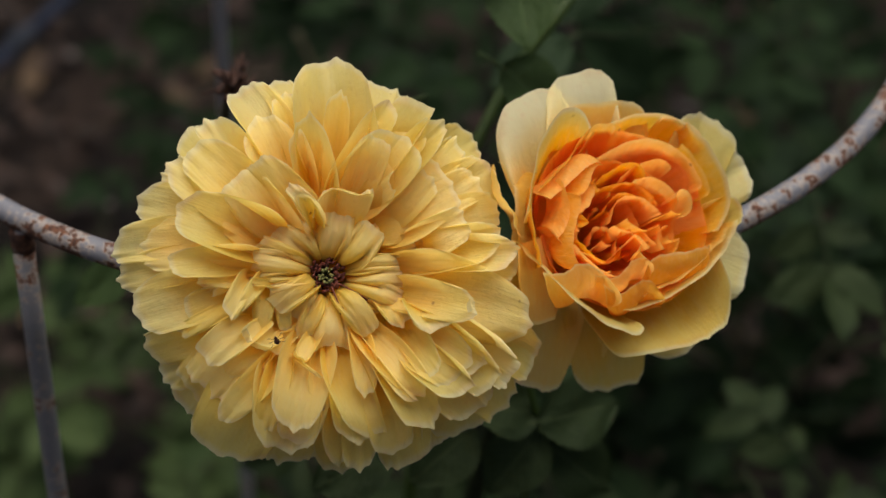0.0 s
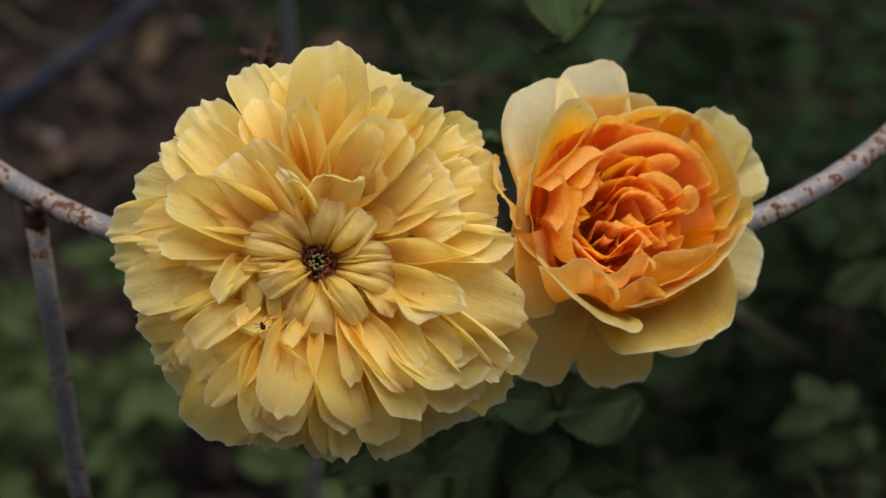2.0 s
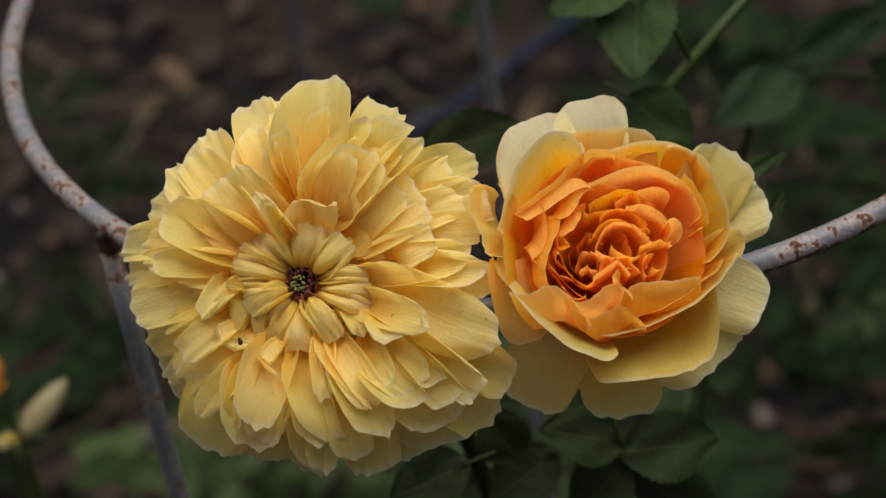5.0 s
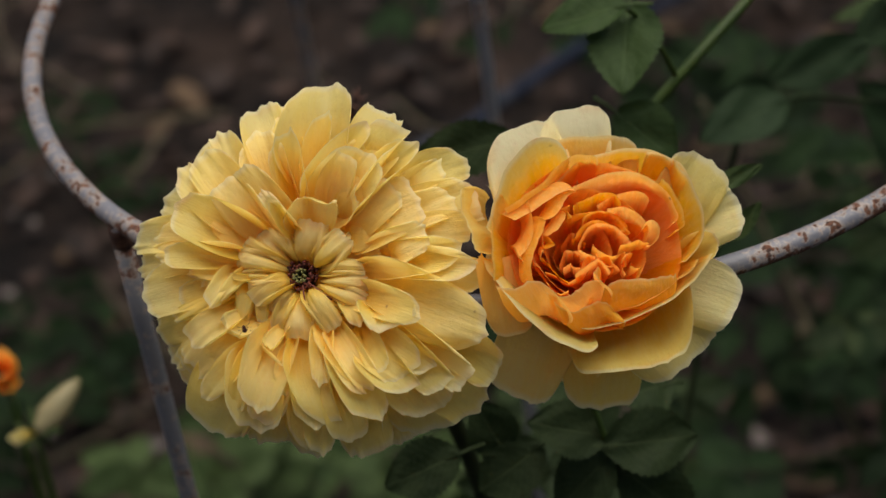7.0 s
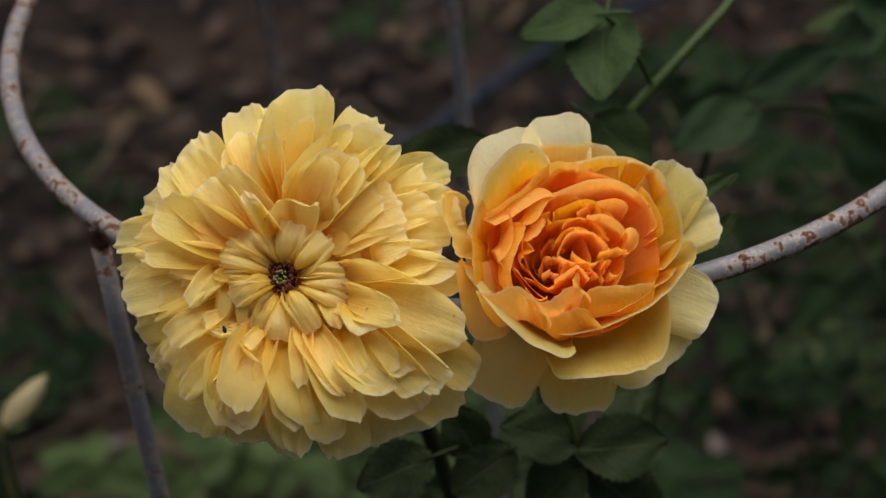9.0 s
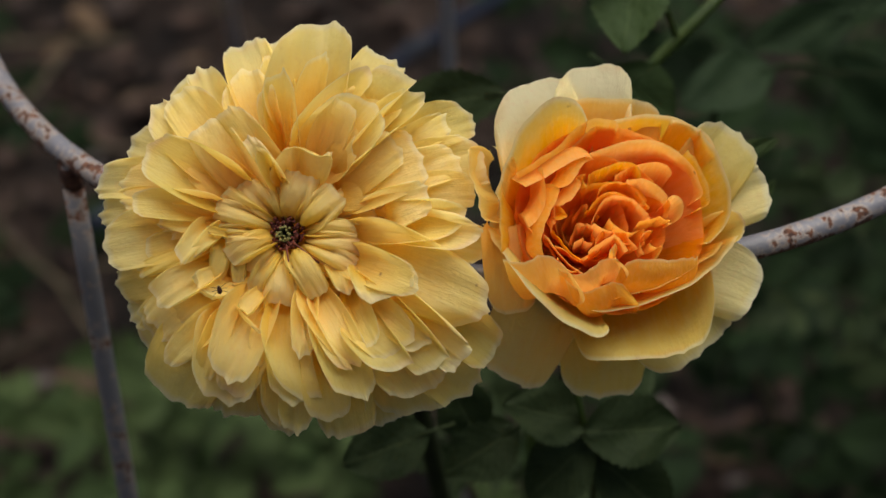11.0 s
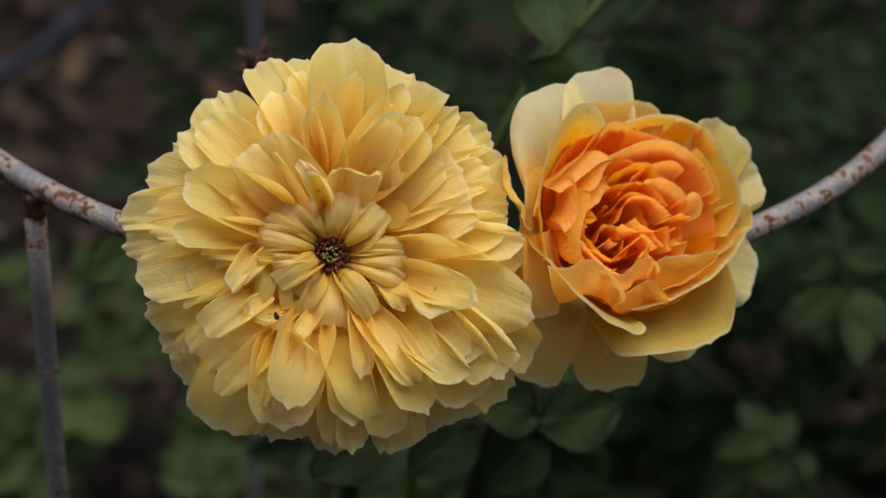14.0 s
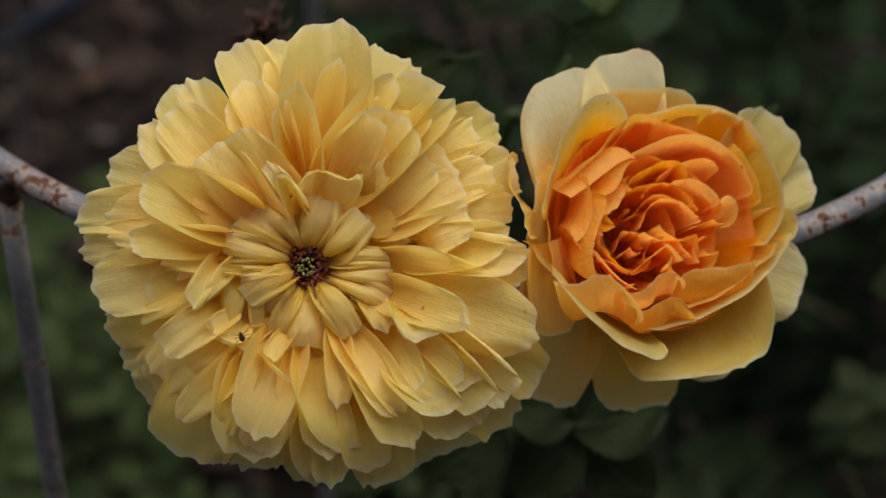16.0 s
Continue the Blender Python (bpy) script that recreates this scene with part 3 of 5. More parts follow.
yellow_petal((13.6, -3.3, -8), (36.9, -3.1, 5), (49.6, -18.3, -3), (37.5, -22.5, -1), arch=8, q=1.5, kb=0.55, ruff=0.5, pleat=0.3)
yellow_petal((33.7, -13.8, -22), (49.4, -19.6, -3.3), (52.6, -28.8, -15), (45.1, -32.8, -7.8), arch=7, tone=0.9, ruff=1.3, ragged=0.9)
yellow_petal((27.4, -13.1, -20), (39.6, -22.1, 5.4), (45.5, -28.3, -5.3), (39.8, -35, -5.2), arch=7, q=1.2)
yellow_petal((23.7, -14.3, -17), (33.4, -22, 7.8), (39.9, -30.5, -3), (32.2, -35.5, -0.6), arch=6, q=1.2)
yellow_petal((23.2, -21.3, -20), (39.2, -34.1, -10.8), (35, -37.5, -9), (22.8, -37.8, -0.5), arch=6, q=0.7)
yellow_petal((27, -20.2, -24), (48, -32.3, -22), (44.1, -38.8, -23), (35.9, -41.3, -16.3), arch=8)
yellow_petal((24.1, -19.8, -24), (38.9, -40.9, -25.2), (30.3, -43.9, -19), (21.6, -41.5, -10.3), arch=8)
yellow_petal((9.8, -23.7, -23), (21.7, -43.1, -10.2), (13.4, -50.3, -14.9), (6.8, -44.1, -5.7), arch=8, apex=1.5)
yellow_petal((16.1, -23.1, -24), (28.3, -43.3, -21.6), (22.7, -46.6, -21), (18.4, -47.1, -19.9), arch=8, tone=0.9)
yellow_petal((2.5, -24, -24), (4.2, -44.2, -15.5), (-1.3, -48.7, -20), (-8.1, -40.7, -12.5), arch=8, apex=1)
yellow_petal((3.2, -27.3, -20), (6.6, -44, -5.9), (1.4, -48.5, -10), (-2.1, -43.9, -5.3), arch=7, apex=1.5)
yellow_petal((0.1, -22.5, -18), (-0.3, -42.3, -6.7), (-2.7, -46.8, -11), (-6.5, -36.2, -2.3), arch=6, q=1.2)
yellow_petal((-9.2, -22.4, -23), (-8, -43.1, -16), (-16.5, -44.1, -19), (-21.5, -40.7, -18.5), arch=7, ragged=0.6)
yellow_petal((-6.2, -22.8, -24), (-1.1, -44.1, -19.9), (-8.4, -44.2, -20), (-12.5, -42.4, -20), arch=7)
yellow_petal((-16.1, -18.5, -22), (-17.8, -40.2, -11.3), (-30.5, -40.5, -19), (-37, -29.8, -15.4), arch=8, q=0.75, kb=0.5)
yellow_petal((-21.2, -14.7, -24), (-34.2, -28.6, -21.4), (-37.2, -28.1, -23), (-40, -21.2, -22.2), arch=8, q=0.7)
yellow_petal((-22, -10.2, -24), (-37.9, -22.6, -20.5), (-42.1, -18.8, -22), (-42.1, -13.6, -20.6), arch=8)
yellow_petal((-24.5, -5.6, -22), (-37.7, -15.7, -14.3), (-45.1, -9.5, -19), (-44.8, -7, -18.9), arch=8, q=0.8)
yellow_petal((-20.7, 2.3, -18), (-40.3, 6.4, -6.2), (-47.4, -1, -12.5), (-42.3, -8.6, -8.4), arch=7, q=1.3)
yellow_petal((-25.4, 8.5, -22), (-44.6, 12.8, -14.8), (-49.5, 8.2, -19), (-44.8, 2.7, -13), arch=8, q=0.8)
yellow_petal((-24.8, 12.1, -22), (-42.7, 20.5, -10.9), (-50.4, 13.7, -17), (-47.8, 10.5, -13), arch=8, apex=1)
yellow_petal((-18.2, 10.6, -17), (-33.7, 19.9, -6.1), (-43, 14, -11.2), (-40.1, 6.9, -7.4), arch=7, q=1.1)
yellow_petal((-18.6, 14.3, -23), (-33.7, 29.4, -14.2), (-42.5, 26.1, -19.9), (-41.2, 19.7, -15.2), arch=8, q=1.2, apex=1)
yellow_petal((-20.7, 20.3, -22), (-32.1, 32.8, -15.9), (-35.2, 31.7, -17), (-34.7, 27.8, -14.2), arch=8)
yellow_petal((-17.2, 16.5, -18), (-29.1, 33.2, -3.5), (-34.3, 33.1, -6.8), (-31.6, 21.8, 1.8), arch=7, q=1.4)
yellow_petal((-16.3, 19.9, -23), (-23.8, 43.1, -15.6), (-26, 43, -16.4), (-31.2, 35.8, -13.3), arch=8, q=1.2)
yellow_petal((-11, 18.7, -19), (-14.5, 36.6, -0.1), (-22.8, 42.9, -9.2), (-26.2, 39.6, -8.5), arch=7, q=0.6)
yellow_petal((-10.4, 15.2, -15), (-16.6, 32, 3.4), (-26.9, 36.7, -4), (-30.1, 28.2, -0.4), arch=7, q=0.8, kb=0.5)
yellow_petal((-1.9, 21.6, -17), (-5.4, 49.3, -12.2), (-13.3, 50.9, -16), (-15.8, 40.6, -4.8), arch=8, q=0.55)
yellow_petal((0.8, 28.9, -19), (1.6, 49.6, -14.4), (-4.2, 52, -17.5), (-8, 49.4, -15.1), arch=8)
# middle petals
yellow_petal((0.1, 23.8, -13), (1.8, 39.3, -1.5), (-2.4, 47.3, -9), (-7.2, 39.9, -2.5), arch=5)
yellow_petal((-3.3, 18, -10), (-2.9, 35.1, 1.6), (-10.4, 41.2, -3), (-15.8, 31.8, 1.5), arch=5, q=1.1, kb=0.5)
yellow_petal((5.6, 21, -8), (20.4, 33.3, 10.5), (20.6, 39.6, 6.1), (8.9, 31.7, 14), arch=3, q=1.3, cup=1.5)
yellow_petal((5.4, 22.7, -10), (10.6, 37.8, 5.7), (9.8, 44, 1), (3.3, 35.5, 8.1), arch=2, tone=0.8)
yellow_petal((12.5, 19.8, -6), (27.4, 27.1, 5.6), (27.1, 33.8, 2.2), (14.9, 33.8, 6.7), arch=3, q=0.8, cup=1)
yellow_petal((0.9, 18.4, -6), (4.1, 26.3, 11.9), (-0.3, 38.5, 8.6), (-4.8, 33.3, 10.6), arch=1, cup=1)
yellow_petal((0.3, 19.5, -8), (-0.4, 27.8, 10.2), (-2.4, 34.4, 9.3), (-6, 28.6, 10.1), arch=1, tone=0.8)
yellow_petal((-1, 15.1, -6), (-3.3, 22.8, 8.8), (-11.8, 29.9, 8.7), (-16.3, 27.4, 8), arch=2, q=1.1, lip=0.8)
yellow_petal((-6.4, 10, -6), (-8.5, 19.2, 7.3), (-16.6, 27, 7.4), (-23.4, 21.8, 6.5), arch=1, q=0.8, kb=0.5, cup=1)
yellow_petal((-12, 9.6, -8), (-21.4, 21.7, 6.2), (-33.7, 21.7, 2), (-33.4, 12.6, 4.2), arch=4, q=0.9, kb=0.6)
yellow_petal((-10.3, 10.2, -9), (-11.8, 17.7, 2), (-23.1, 22, 2), (-25, 13.8, 1.9), arch=3, kb=0.6, tone=0.7)
yellow_petal((-15.9, 6.3, -9), (-28.1, 10.6, 3.2), (-38.2, 8.8, -0.3), (-35.5, 3.8, 1.2), arch=4, q=0.8)
yellow_petal((-15.2, 3.2, -7), (-25.1, 6.9, -0.6), (-31.1, 6.5, -0.5), (-31.2, 1.2, -1.2), arch=3, tone=0.8)
yellow_petal((-16.2, 1.3, -14), (-32, 1, -4.3), (-35.4, -3.2, -5), (-33.5, -9.8, -5.5), arch=4, tone=0.85)
yellow_petal((-17.3, -3.2, -9), (-22.7, -6.2, -2.2), (-36.4, -10.5, -5.1), (-38.2, -7, -6.6), arch=4, q=1.1)
yellow_petal((-18.2, -8.9, -9), (-20.3, -14, -1.6), (-31.3, -17.7, -3.3), (-34.8, -12.7, -4.8), arch=4, q=0.7)
yellow_petal((-18.9, -11.4, -13), (-19.8, -18.8, -6.5), (-29.2, -20.4, -8), (-35.6, -17.6, -11.6), arch=4, q=0.7)
yellow_petal((-18.9, -12.7, -15), (-19.2, -21, -6), (-32.4, -24.5, -11), (-37.2, -17.4, -12.2), arch=5, q=0.7, kb=0.5)
yellow_petal((-20.1, -13.7, -19), (-21.9, -25.4, -10), (-35, -25.2, -16), (-38.9, -16.9, -16.1), arch=6, q=0.7)
yellow_petal((-16.6, -18.7, -17), (-27.4, -31.6, -14.5), (-33.2, -32.3, -18.6), (-30.3, -25.5, -12.6), arch=5, apex=1)
yellow_petal((-11.1, -16.2, -11), (-21.4, -29.3, -2.2), (-30.3, -32.2, -8), (-28.1, -24.8, -2.9), arch=5, q=1.3)
yellow_petal((-12.6, -16.7, -11), (-15, -29.9, -1), (-20.3, -35.9, -5.3), (-22, -28.8, -2.4), arch=4)
yellow_petal((-10.4, -19.6, -16), (-7.8, -39.3, -4.7), (-15.2, -41.7, -8), (-23.1, -30, -3), arch=5, q=0.8)
yellow_petal((-6.2, -17.6, -12), (-5.3, -34.6, -1), (-13.5, -39.2, -4.8), (-17.2, -34.1, -3), arch=4, q=0.8)
yellow_petal((-5.7, -14.9, -9), (-4.3, -28.5, 2.5), (-13.8, -36.4, -1), (-17.6, -25.1, 2.2), arch=4, q=0.75, kb=0.5, ragged=0.8, cup=1)
yellow_petal((-2.2, -16.9, -8), (-3.3, -30, 0.1), (-5.6, -32.7, 0), (-9.1, -27.7, 0.3), arch=2, cup=1)
yellow_petal((2.5, -18.8, -13), (7, -40.2, -3.1), (2.9, -42.1, -3.5), (-4.2, -34.8, 0.9), arch=5, apex=1.5)
yellow_petal((9.6, -22.6, -15), (16, -40.6, -2.1), (11.4, -45.9, -5.6), (4.5, -40.7, 0.4), arch=5)
yellow_petal((13.8, -23, -19), (19.3, -40.9, -10.4), (16.6, -45.7, -14), (13.1, -44.9, -12.4), arch=6)
yellow_petal((2.6, -14.8, -8), (7.2, -32.4, 3.6), (8.9, -40.1, -0.7), (-3.1, -33.2, 3.5), arch=3, q=0.8, kb=0.5)
yellow_petal((11.5, -15.8, -11), (21.9, -33.9, 4.2), (19.8, -40.8, -0), (9.7, -33.9, 7.6), arch=4, apex=1.5)
yellow_petal((5.4, -13.8, -6), (8.3, -24.8, 3.5), (4.5, -30.3, 3.9), (1.9, -22.4, 3.5), arch=2, cup=2)
yellow_petal((15.6, -12.5, -9), (22.3, -19.9, 6.3), (22.5, -28.3, 4.7), (18.4, -29.4, 4.7), arch=3)
yellow_petal((7.2, -13.4, -6), (19.3, -25.8, 5.5), (18.6, -32, 4), (8.3, -26.3, 6.3), arch=3, q=1.2, kb=0.5, cup=1)
yellow_petal((7.8, -17, -7), (9.5, -24.5, 7.3), (16.8, -33.8, 4.5), (10.2, -29.7, 6.7), arch=2, tone=1.2)
yellow_petal((23, -21.8, -11), (29.9, -29.2, 6.4), (31.5, -32.4, 3.6), (20.4, -33.3, 8.7), arch=4, q=1.2, lip=0.6)
yellow_petal((20, -14.1, -12), (30.9, -20.9, 6.8), (35.5, -27.2, 1), (28.7, -28.9, 4.2), arch=4)
yellow_petal((15.9, -12.3, -8), (27.5, -18, 8.2), (31.6, -26.8, 3.5), (21.6, -31.2, 5.5), arch=4, q=1.1, kb=0.55)
yellow_petal((14.6, -6.5, -6), (27.6, -7, 9), (32.8, -14.4, 10.8), (24.4, -15.8, 7), arch=2, kb=0.55)
yellow_petal((20.8, -11, 3), (32.7, -15, 11.5), (22.8, -17.9, 8.5), (17.1, -12.6, 8.5), arch=1, q=0.7, tone=1.4, kb=0.7)
yellow_petal((11.5, -6.1, -6), (20.4, -13.8, 3.2), (15.1, -14.5, 4), (10.3, -9.5, 3.2), arch=2, tone=0.8)
yellow_petal((25.3, 4.1, -14), (38.5, 7.3, 5.2), (44, 4.9, 1.3), (35, -3.4, 7.8), arch=5, q=0.8, kb=0.55, pleat=0.3)
yellow_petal((23.9, 5.7, -4), (27.3, 10.3, 6.5), (34.5, 9.8, 5), (35.5, 3.1, 4.3), arch=4, q=0.42, lip=1.2, kb=0.8, tone=1.1)
yellow_petal((20.4, 8.7, -7), (26.4, 14, -0), (27.4, 6.9, 1), (26.1, 3.4, 0.3), arch=2, q=1.2, tone=0.85)
yellow_petal((16.1, 5.5, -6), (21.6, 8.6, 1.2), (21.1, 4.7, 2), (17.6, 1.6, 1.2), arch=1.5, q=0.6, ruff=1.2, tone=0.9)
yellow_petal((13.9, 10.8, -5), (27.2, 24.7, 2.4), (33.6, 18.9, 2), (30, 8.2, 4.9), arch=5, kb=0.7, tone=0.9, pleat=0.25, q=0.7, cup=0.5)
yellow_petal((12.3, 10.9, -4), (18.2, 16.7, 1.2), (25.3, 12.1, 2), (22.2, 5.4, 1.2), arch=4, kb=0.7, tone=0.8, pleat=0.25, q=0.7, cup=0.5)
yellow_petal((12.4, 11.6, -4), (19, 26.1, 5.1), (26.3, 22.3, 5), (29.8, 16.2, 4.5), arch=5, kb=0.7, tone=0.95, pleat=0.25, q=0.7, cup=0.5)
# inner petals
yellow_petal((7.1, 15, -2), (24.4, 21.4, 12.9), (21.3, 29.5, 11.9), (9.3, 28.6, 13.6), arch=-1, q=0.6, kb=0.55, cup=2)
yellow_petal((12.6, 13.6, -3), (18.8, 22.3, 12), (18, 17.1, 9), (16, 14, 8), arch=0, tone=1.1)
yellow_petal((7, 15.3, -1), (18.1, 26.1, 11), (13.8, 30.3, 13.4), (7, 24.2, 9), arch=0, q=1.1, cup=1)
yellow_petal((4.1, 13, -3), (13.2, 20.4, 12.9), (6.4, 22.3, 11.5), (-1.4, 17.9, 10), arch=1, q=0.9, roll=3.2, kb=0.6, tone=1.15, ruff=1.2)
yellow_petal((-1.2, 12.3, -3), (-2.9, 18.5, 14.2), (-8, 22.3, 15), (-9.2, 20.3, 14.2), arch=2, cup=1, tone=1.2, roll=1.6)
yellow_petal((-1.3, 11.9, -3), (-2.3, 16.7, 11.2), (-4.9, 19.5, 12), (-6, 15.8, 11.2), arch=2, cup=1.5, tone=0.8)
yellow_petal((-16.5, 2.4, -9), (-19.1, 2.3, -4.1), (-30.3, -0.2, -3.6), (-30.5, 1.8, -4.5), arch=3, q=1.3, ruff=1.2, lip=1)
yellow_petal((-15.9, 1, -10), (-25, 1.6, -2.7), (-28.3, -1.4, -2), (-22.5, -0.5, -2.7), arch=3, ruff=1.2, tone=0.8)
yellow_petal((-17.5, 1.6, -7), (-24.6, -0.1, 3), (-25.2, -7.5, 2.6), (-22.2, -5.9, 1), arch=3, q=0.8, ruff=1.2, lip=0.8)
yellow_petal((-15.6, 0.6, -6), (-20.5, -0.1, 1.4), (-22.5, -5.5, 2.2), (-19.5, -4.5, 1.4), arch=3, ruff=1, lip=0.8, tone=1.1)
yellow_petal((-10.2, -1.6, -6), (-19.7, 1.6, 1.2), (-19.3, 0.1, 2), (-15.9, -1.2, 1.2), arch=2, tone=0.8)
yellow_petal((-13.8, -0.3, -7), (-18.9, -3.4, -3.8), (-17.4, -12.5, -3), (-14, -6.3, -3.8), arch=4, q=1.2, pleat=0.8, tone=1.1)
yellow_petal((-11, -2.9, -7), (-13.8, -7.7, -3.4), (-11.4, -12, -2.6), (-10, -7.6, -3.4), arch=3, q=0.5, tone=1.0)
yellow_petal((-14.9, -10.1, -8), (-24.9, -11.6, 0.2), (-23.8, -15.2, 1), (-17.7, -17.1, -1), arch=2, q=0.8, roll=2.4, tone=1.3)
yellow_petal((-10.8, -12.8, -9), (-10.4, -15.3, -3.3), (-15.8, -17.4, -2.5), (-18.3, -15.6, -3.3), arch=2, tone=0.9)
yellow_petal((-6.6, -12.7, -8), (-10.3, -14.6, -3.8), (-12.2, -13, -3), (-8.2, -10.6, -3.8), arch=2, tone=0.6)
yellow_petal((-3.9, -13.3, -5), (-12.8, -20.2, 1.2), (-10.8, -23.3, 2), (-5.3, -17.3, 1.2), arch=2, q=0.9, roll=2.2, ruff=1, tone=1.1)
yellow_petal((-11.2, -18.9, -1), (-9.8, -21, 2.5), (-5.8, -24.7, 3.3), (-8.7, -23, 2.5), arch=1, tone=1.3)
# the pinched petals round the eye
eye_petal((-0.8, 3.7, -5), (-6.7, 12.4, 0.2), (-3.3, 12.3, 1), (-1, 10.5, 0.2))
eye_petal((-1.8, 3.1, -5), (-13, 10.1, 0.2), (-9.7, 12.3, 1), (-6.4, 12.4, 0.2), arch=3.5)
eye_petal((-2.3, 2.6, -5), (-15.6, 8.3, 0.7), (-14.2, 10.3, 1.5), (-12.6, 11.2, 0.7))
eye_petal((-3, 1.6, -5), (-16.6, 3, 0.2), (-16.9, 6.1, 1), (-15.5, 8.8, 0.2), arch=4)
eye_petal((-2.9, 0.1, -5), (-15, -0.5, 0.2), (-16.1, 1.4, 1), (-15.8, 2.6, 0.2))
eye_petal((-2.4, -3.4, -5), (-4.5, -8.8, -1.8), (-8.4, -9.4, -1), (-10.5, -6.8, -1.8))
eye_petal((-1.4, -4.1, -5), (-2.2, -10, -0.8), (-7.5, -14, -0), (-9.3, -11.4, -0.8))
eye_petal((3.3, -3.3, -5), (13, -8.8, -1.8), (11.2, -10.7, -1), (7.6, -8.5, -1.8))
eye_petal((0.2, -4.3, -5), (3.4, -16.9, 0.7), (-0.7, -17.2, 1.5), (-5.6, -16.1, 0.7), arch=2, q=0.5, pleat=0.5)
eye_petal((4.2, 0.6, -5), (11.7, 3.3, 2.2), (16.7, 0.3, 3), (12.6, -1.8, 2.2))
eye_petal((4.4, -1, -5), (15.5, -0.1, 2.2), (17, -2.2, 3), (16.6, -5.8, 2.2))
eye_petal((3.9, -2.4, -5), (17, -5.8, 1.7), (15.8, -9, 2.5), (11.5, -9.3, 1.7), arch=4)
eye_petal((1.8, -4.2, -5), (9.8, -11.1, 2.2), (7.9, -15.1, 3), (2.5, -12, 2.2), arch=4.5)
eye_petal((-2.5, -1.9, -5), (-14.5, -3.3, 1.2), (-12, -7.4, 2), (-7.9, -6.5, 1.2), arch=4.5)
eye_petal((-2.9, -0.9, -5), (-13, -0.4, 1.2), (-14.1, -1.8, 2), (-12, -3.7, 1.2))
eye_petal((3.3, 2.2, -5), (12.7, 3.5, 3.2), (11.3, 10.1, 4), (6.3, 8.8, 3.2), arch=3.5)
eye_petal((4.5, 1.3, -5), (15.9, 9.9, 0.2), (14.1, 10.8, 1), (11.4, 9.1, 0.2), arch=3)
eye_petal((1.2, 3.3, -5), (7.9, 10.3, 4.2), (3.6, 12.3, 5), (-1.2, 11.5, 4.2), arch=2.5, q=0.5)

# deeper petals close the bloom between those
for count, r, h, foot in ((13, 41, -21, -27), (12, 33, -14, -22), (11, 25, -9, -16), (8, 15, -7, -12)):
    for n in range(count):
        c = n * 360 / count + r * 7 + 6 * math.sin(n * 5.1 + r)
        w = 250 / count
        yellow_petal(polar(c, r * 0.15, foot), polar(c - w, r * 0.88, h - 1), polar(c, r, h), polar(c + w, r * 0.88, h - 1), arch=3, q=0.8, tone=0.7, nu=13, ns=11)


def build_eye():
    rnd = random.Random(8)
    chunks = []
    for k in range(90):
        a, r = rnd.uniform(0, 6.28), rnd.uniform(1.9, 4.3)
        tip = Vector((math.cos(a) * r * 1.05, math.sin(a) * r * 1.05, rnd.uniform(-2.4, -0.4)))
        foot = Vector((math.cos(a) * r * 0.7, math.sin(a) * r * 0.7, -7))
        knee = (tip + foot) / 2 + Vector((rnd.uniform(-.6, .6), rnd.uniform(-.6, .6), 0.5))
        chunks.append(tube_data([foot * 0.001, knee * 0.001, tip * 0.001, (tip + Vector((0.3, 0.2, 0.5))) * 0.001], [0.00018, 0.0002, 0.00042, 0.00026], 6))
    # two long red ones lie on the petals below
    for x, y in ((1.6, -9.5), (8.6, -7.0)):
        chunks.append(tube_data([Vector((x * t, y * t - 1.0, -1.5 + 4.2 * math.sin(2.2 * t))) * 0.001 for t in (0.25, 0.45, 0.65, 0.85, 1.0)], [0.00022, 0.00022, 0.0002, 0.0002, 0.0003], 6))
    v, f = merge(chunks)
    part("stamen_ring", mesh_from("stamen_ring", v, f, STAMEN), yellow_rose, "shrivelled red-brown stamens")["kind"] = "stuff"
    chunks = []
    for k in range(34):
        a, r = rnd.uniform(0, 6.28), 2.0 * math.sqrt(rnd.random())
        tip = Vector((math.cos(a) * r - 0.4, math.sin(a) * r - 0.3, rnd.uniform(-0.8, 0.8)))
        chunks.append(tube_data([Vector((tip.x * 0.6, tip.y * 0.6, -7)) * 0.001, tip * 0.001, (tip + Vector((0, 0, 0.5))) * 0.001], [0.0002, 0.00035, 0.0003], 6))
    v, f = merge(chunks)
    part("style_tuft", mesh_from("style_tuft", v, f, GREEN_EYE), yellow_rose, "greenish styles in the eye")["kind"] = "stuff"
    # the green cup that carries the petals
    prof = [(2.2, -46), (2.6, -38), (5.5, -33), (7.5, -28), (7.8, -23), (5.0, -19)]
    v, f = tube_data([Vector((0, 0, h)) * 0.001 for _, h in prof], [r * 0.001 for r, _ in prof], 20)
    part("calyx", mesh_from("calyx", v, f, STEM), yellow_rose, "green calyx")


build_eye()

# ---------------------------------------------------------------- the apricot rose
apricot_rose = new("apricot_rose")
apricot_rose.matrix_world = facing((0.0745, 0.0, 0.988), (0.05, -0.62, 0.78))
tagged(apricot_rose, "cupped apricot-orange rose with pale yellow outer petals", "rose", group="open roses")


def apricot_petal(*args, **kw):
    return blade(apricot_rose, APRICOT, *args, **kw)


def guard_petal(*args, **kw):
    return blade(apricot_rose, YELLOW, *args, label="broad yellow guard petal", **kw)


def apricot_bowl(*args, **kw):
    return bowl(apricot_rose, APRICOT, *args, **kw)


# guard petals
apricot_petal((4.5, 14.5, -17), (-15.5, 22.8, 0), (2.2, 39.6, 3), (8, 31.4, 3), arch=6, q=0.7, kb=0.5, tone=1.45, tone_foot=0.6, ruff=0.4, pleat=0.3, lip=1.5)
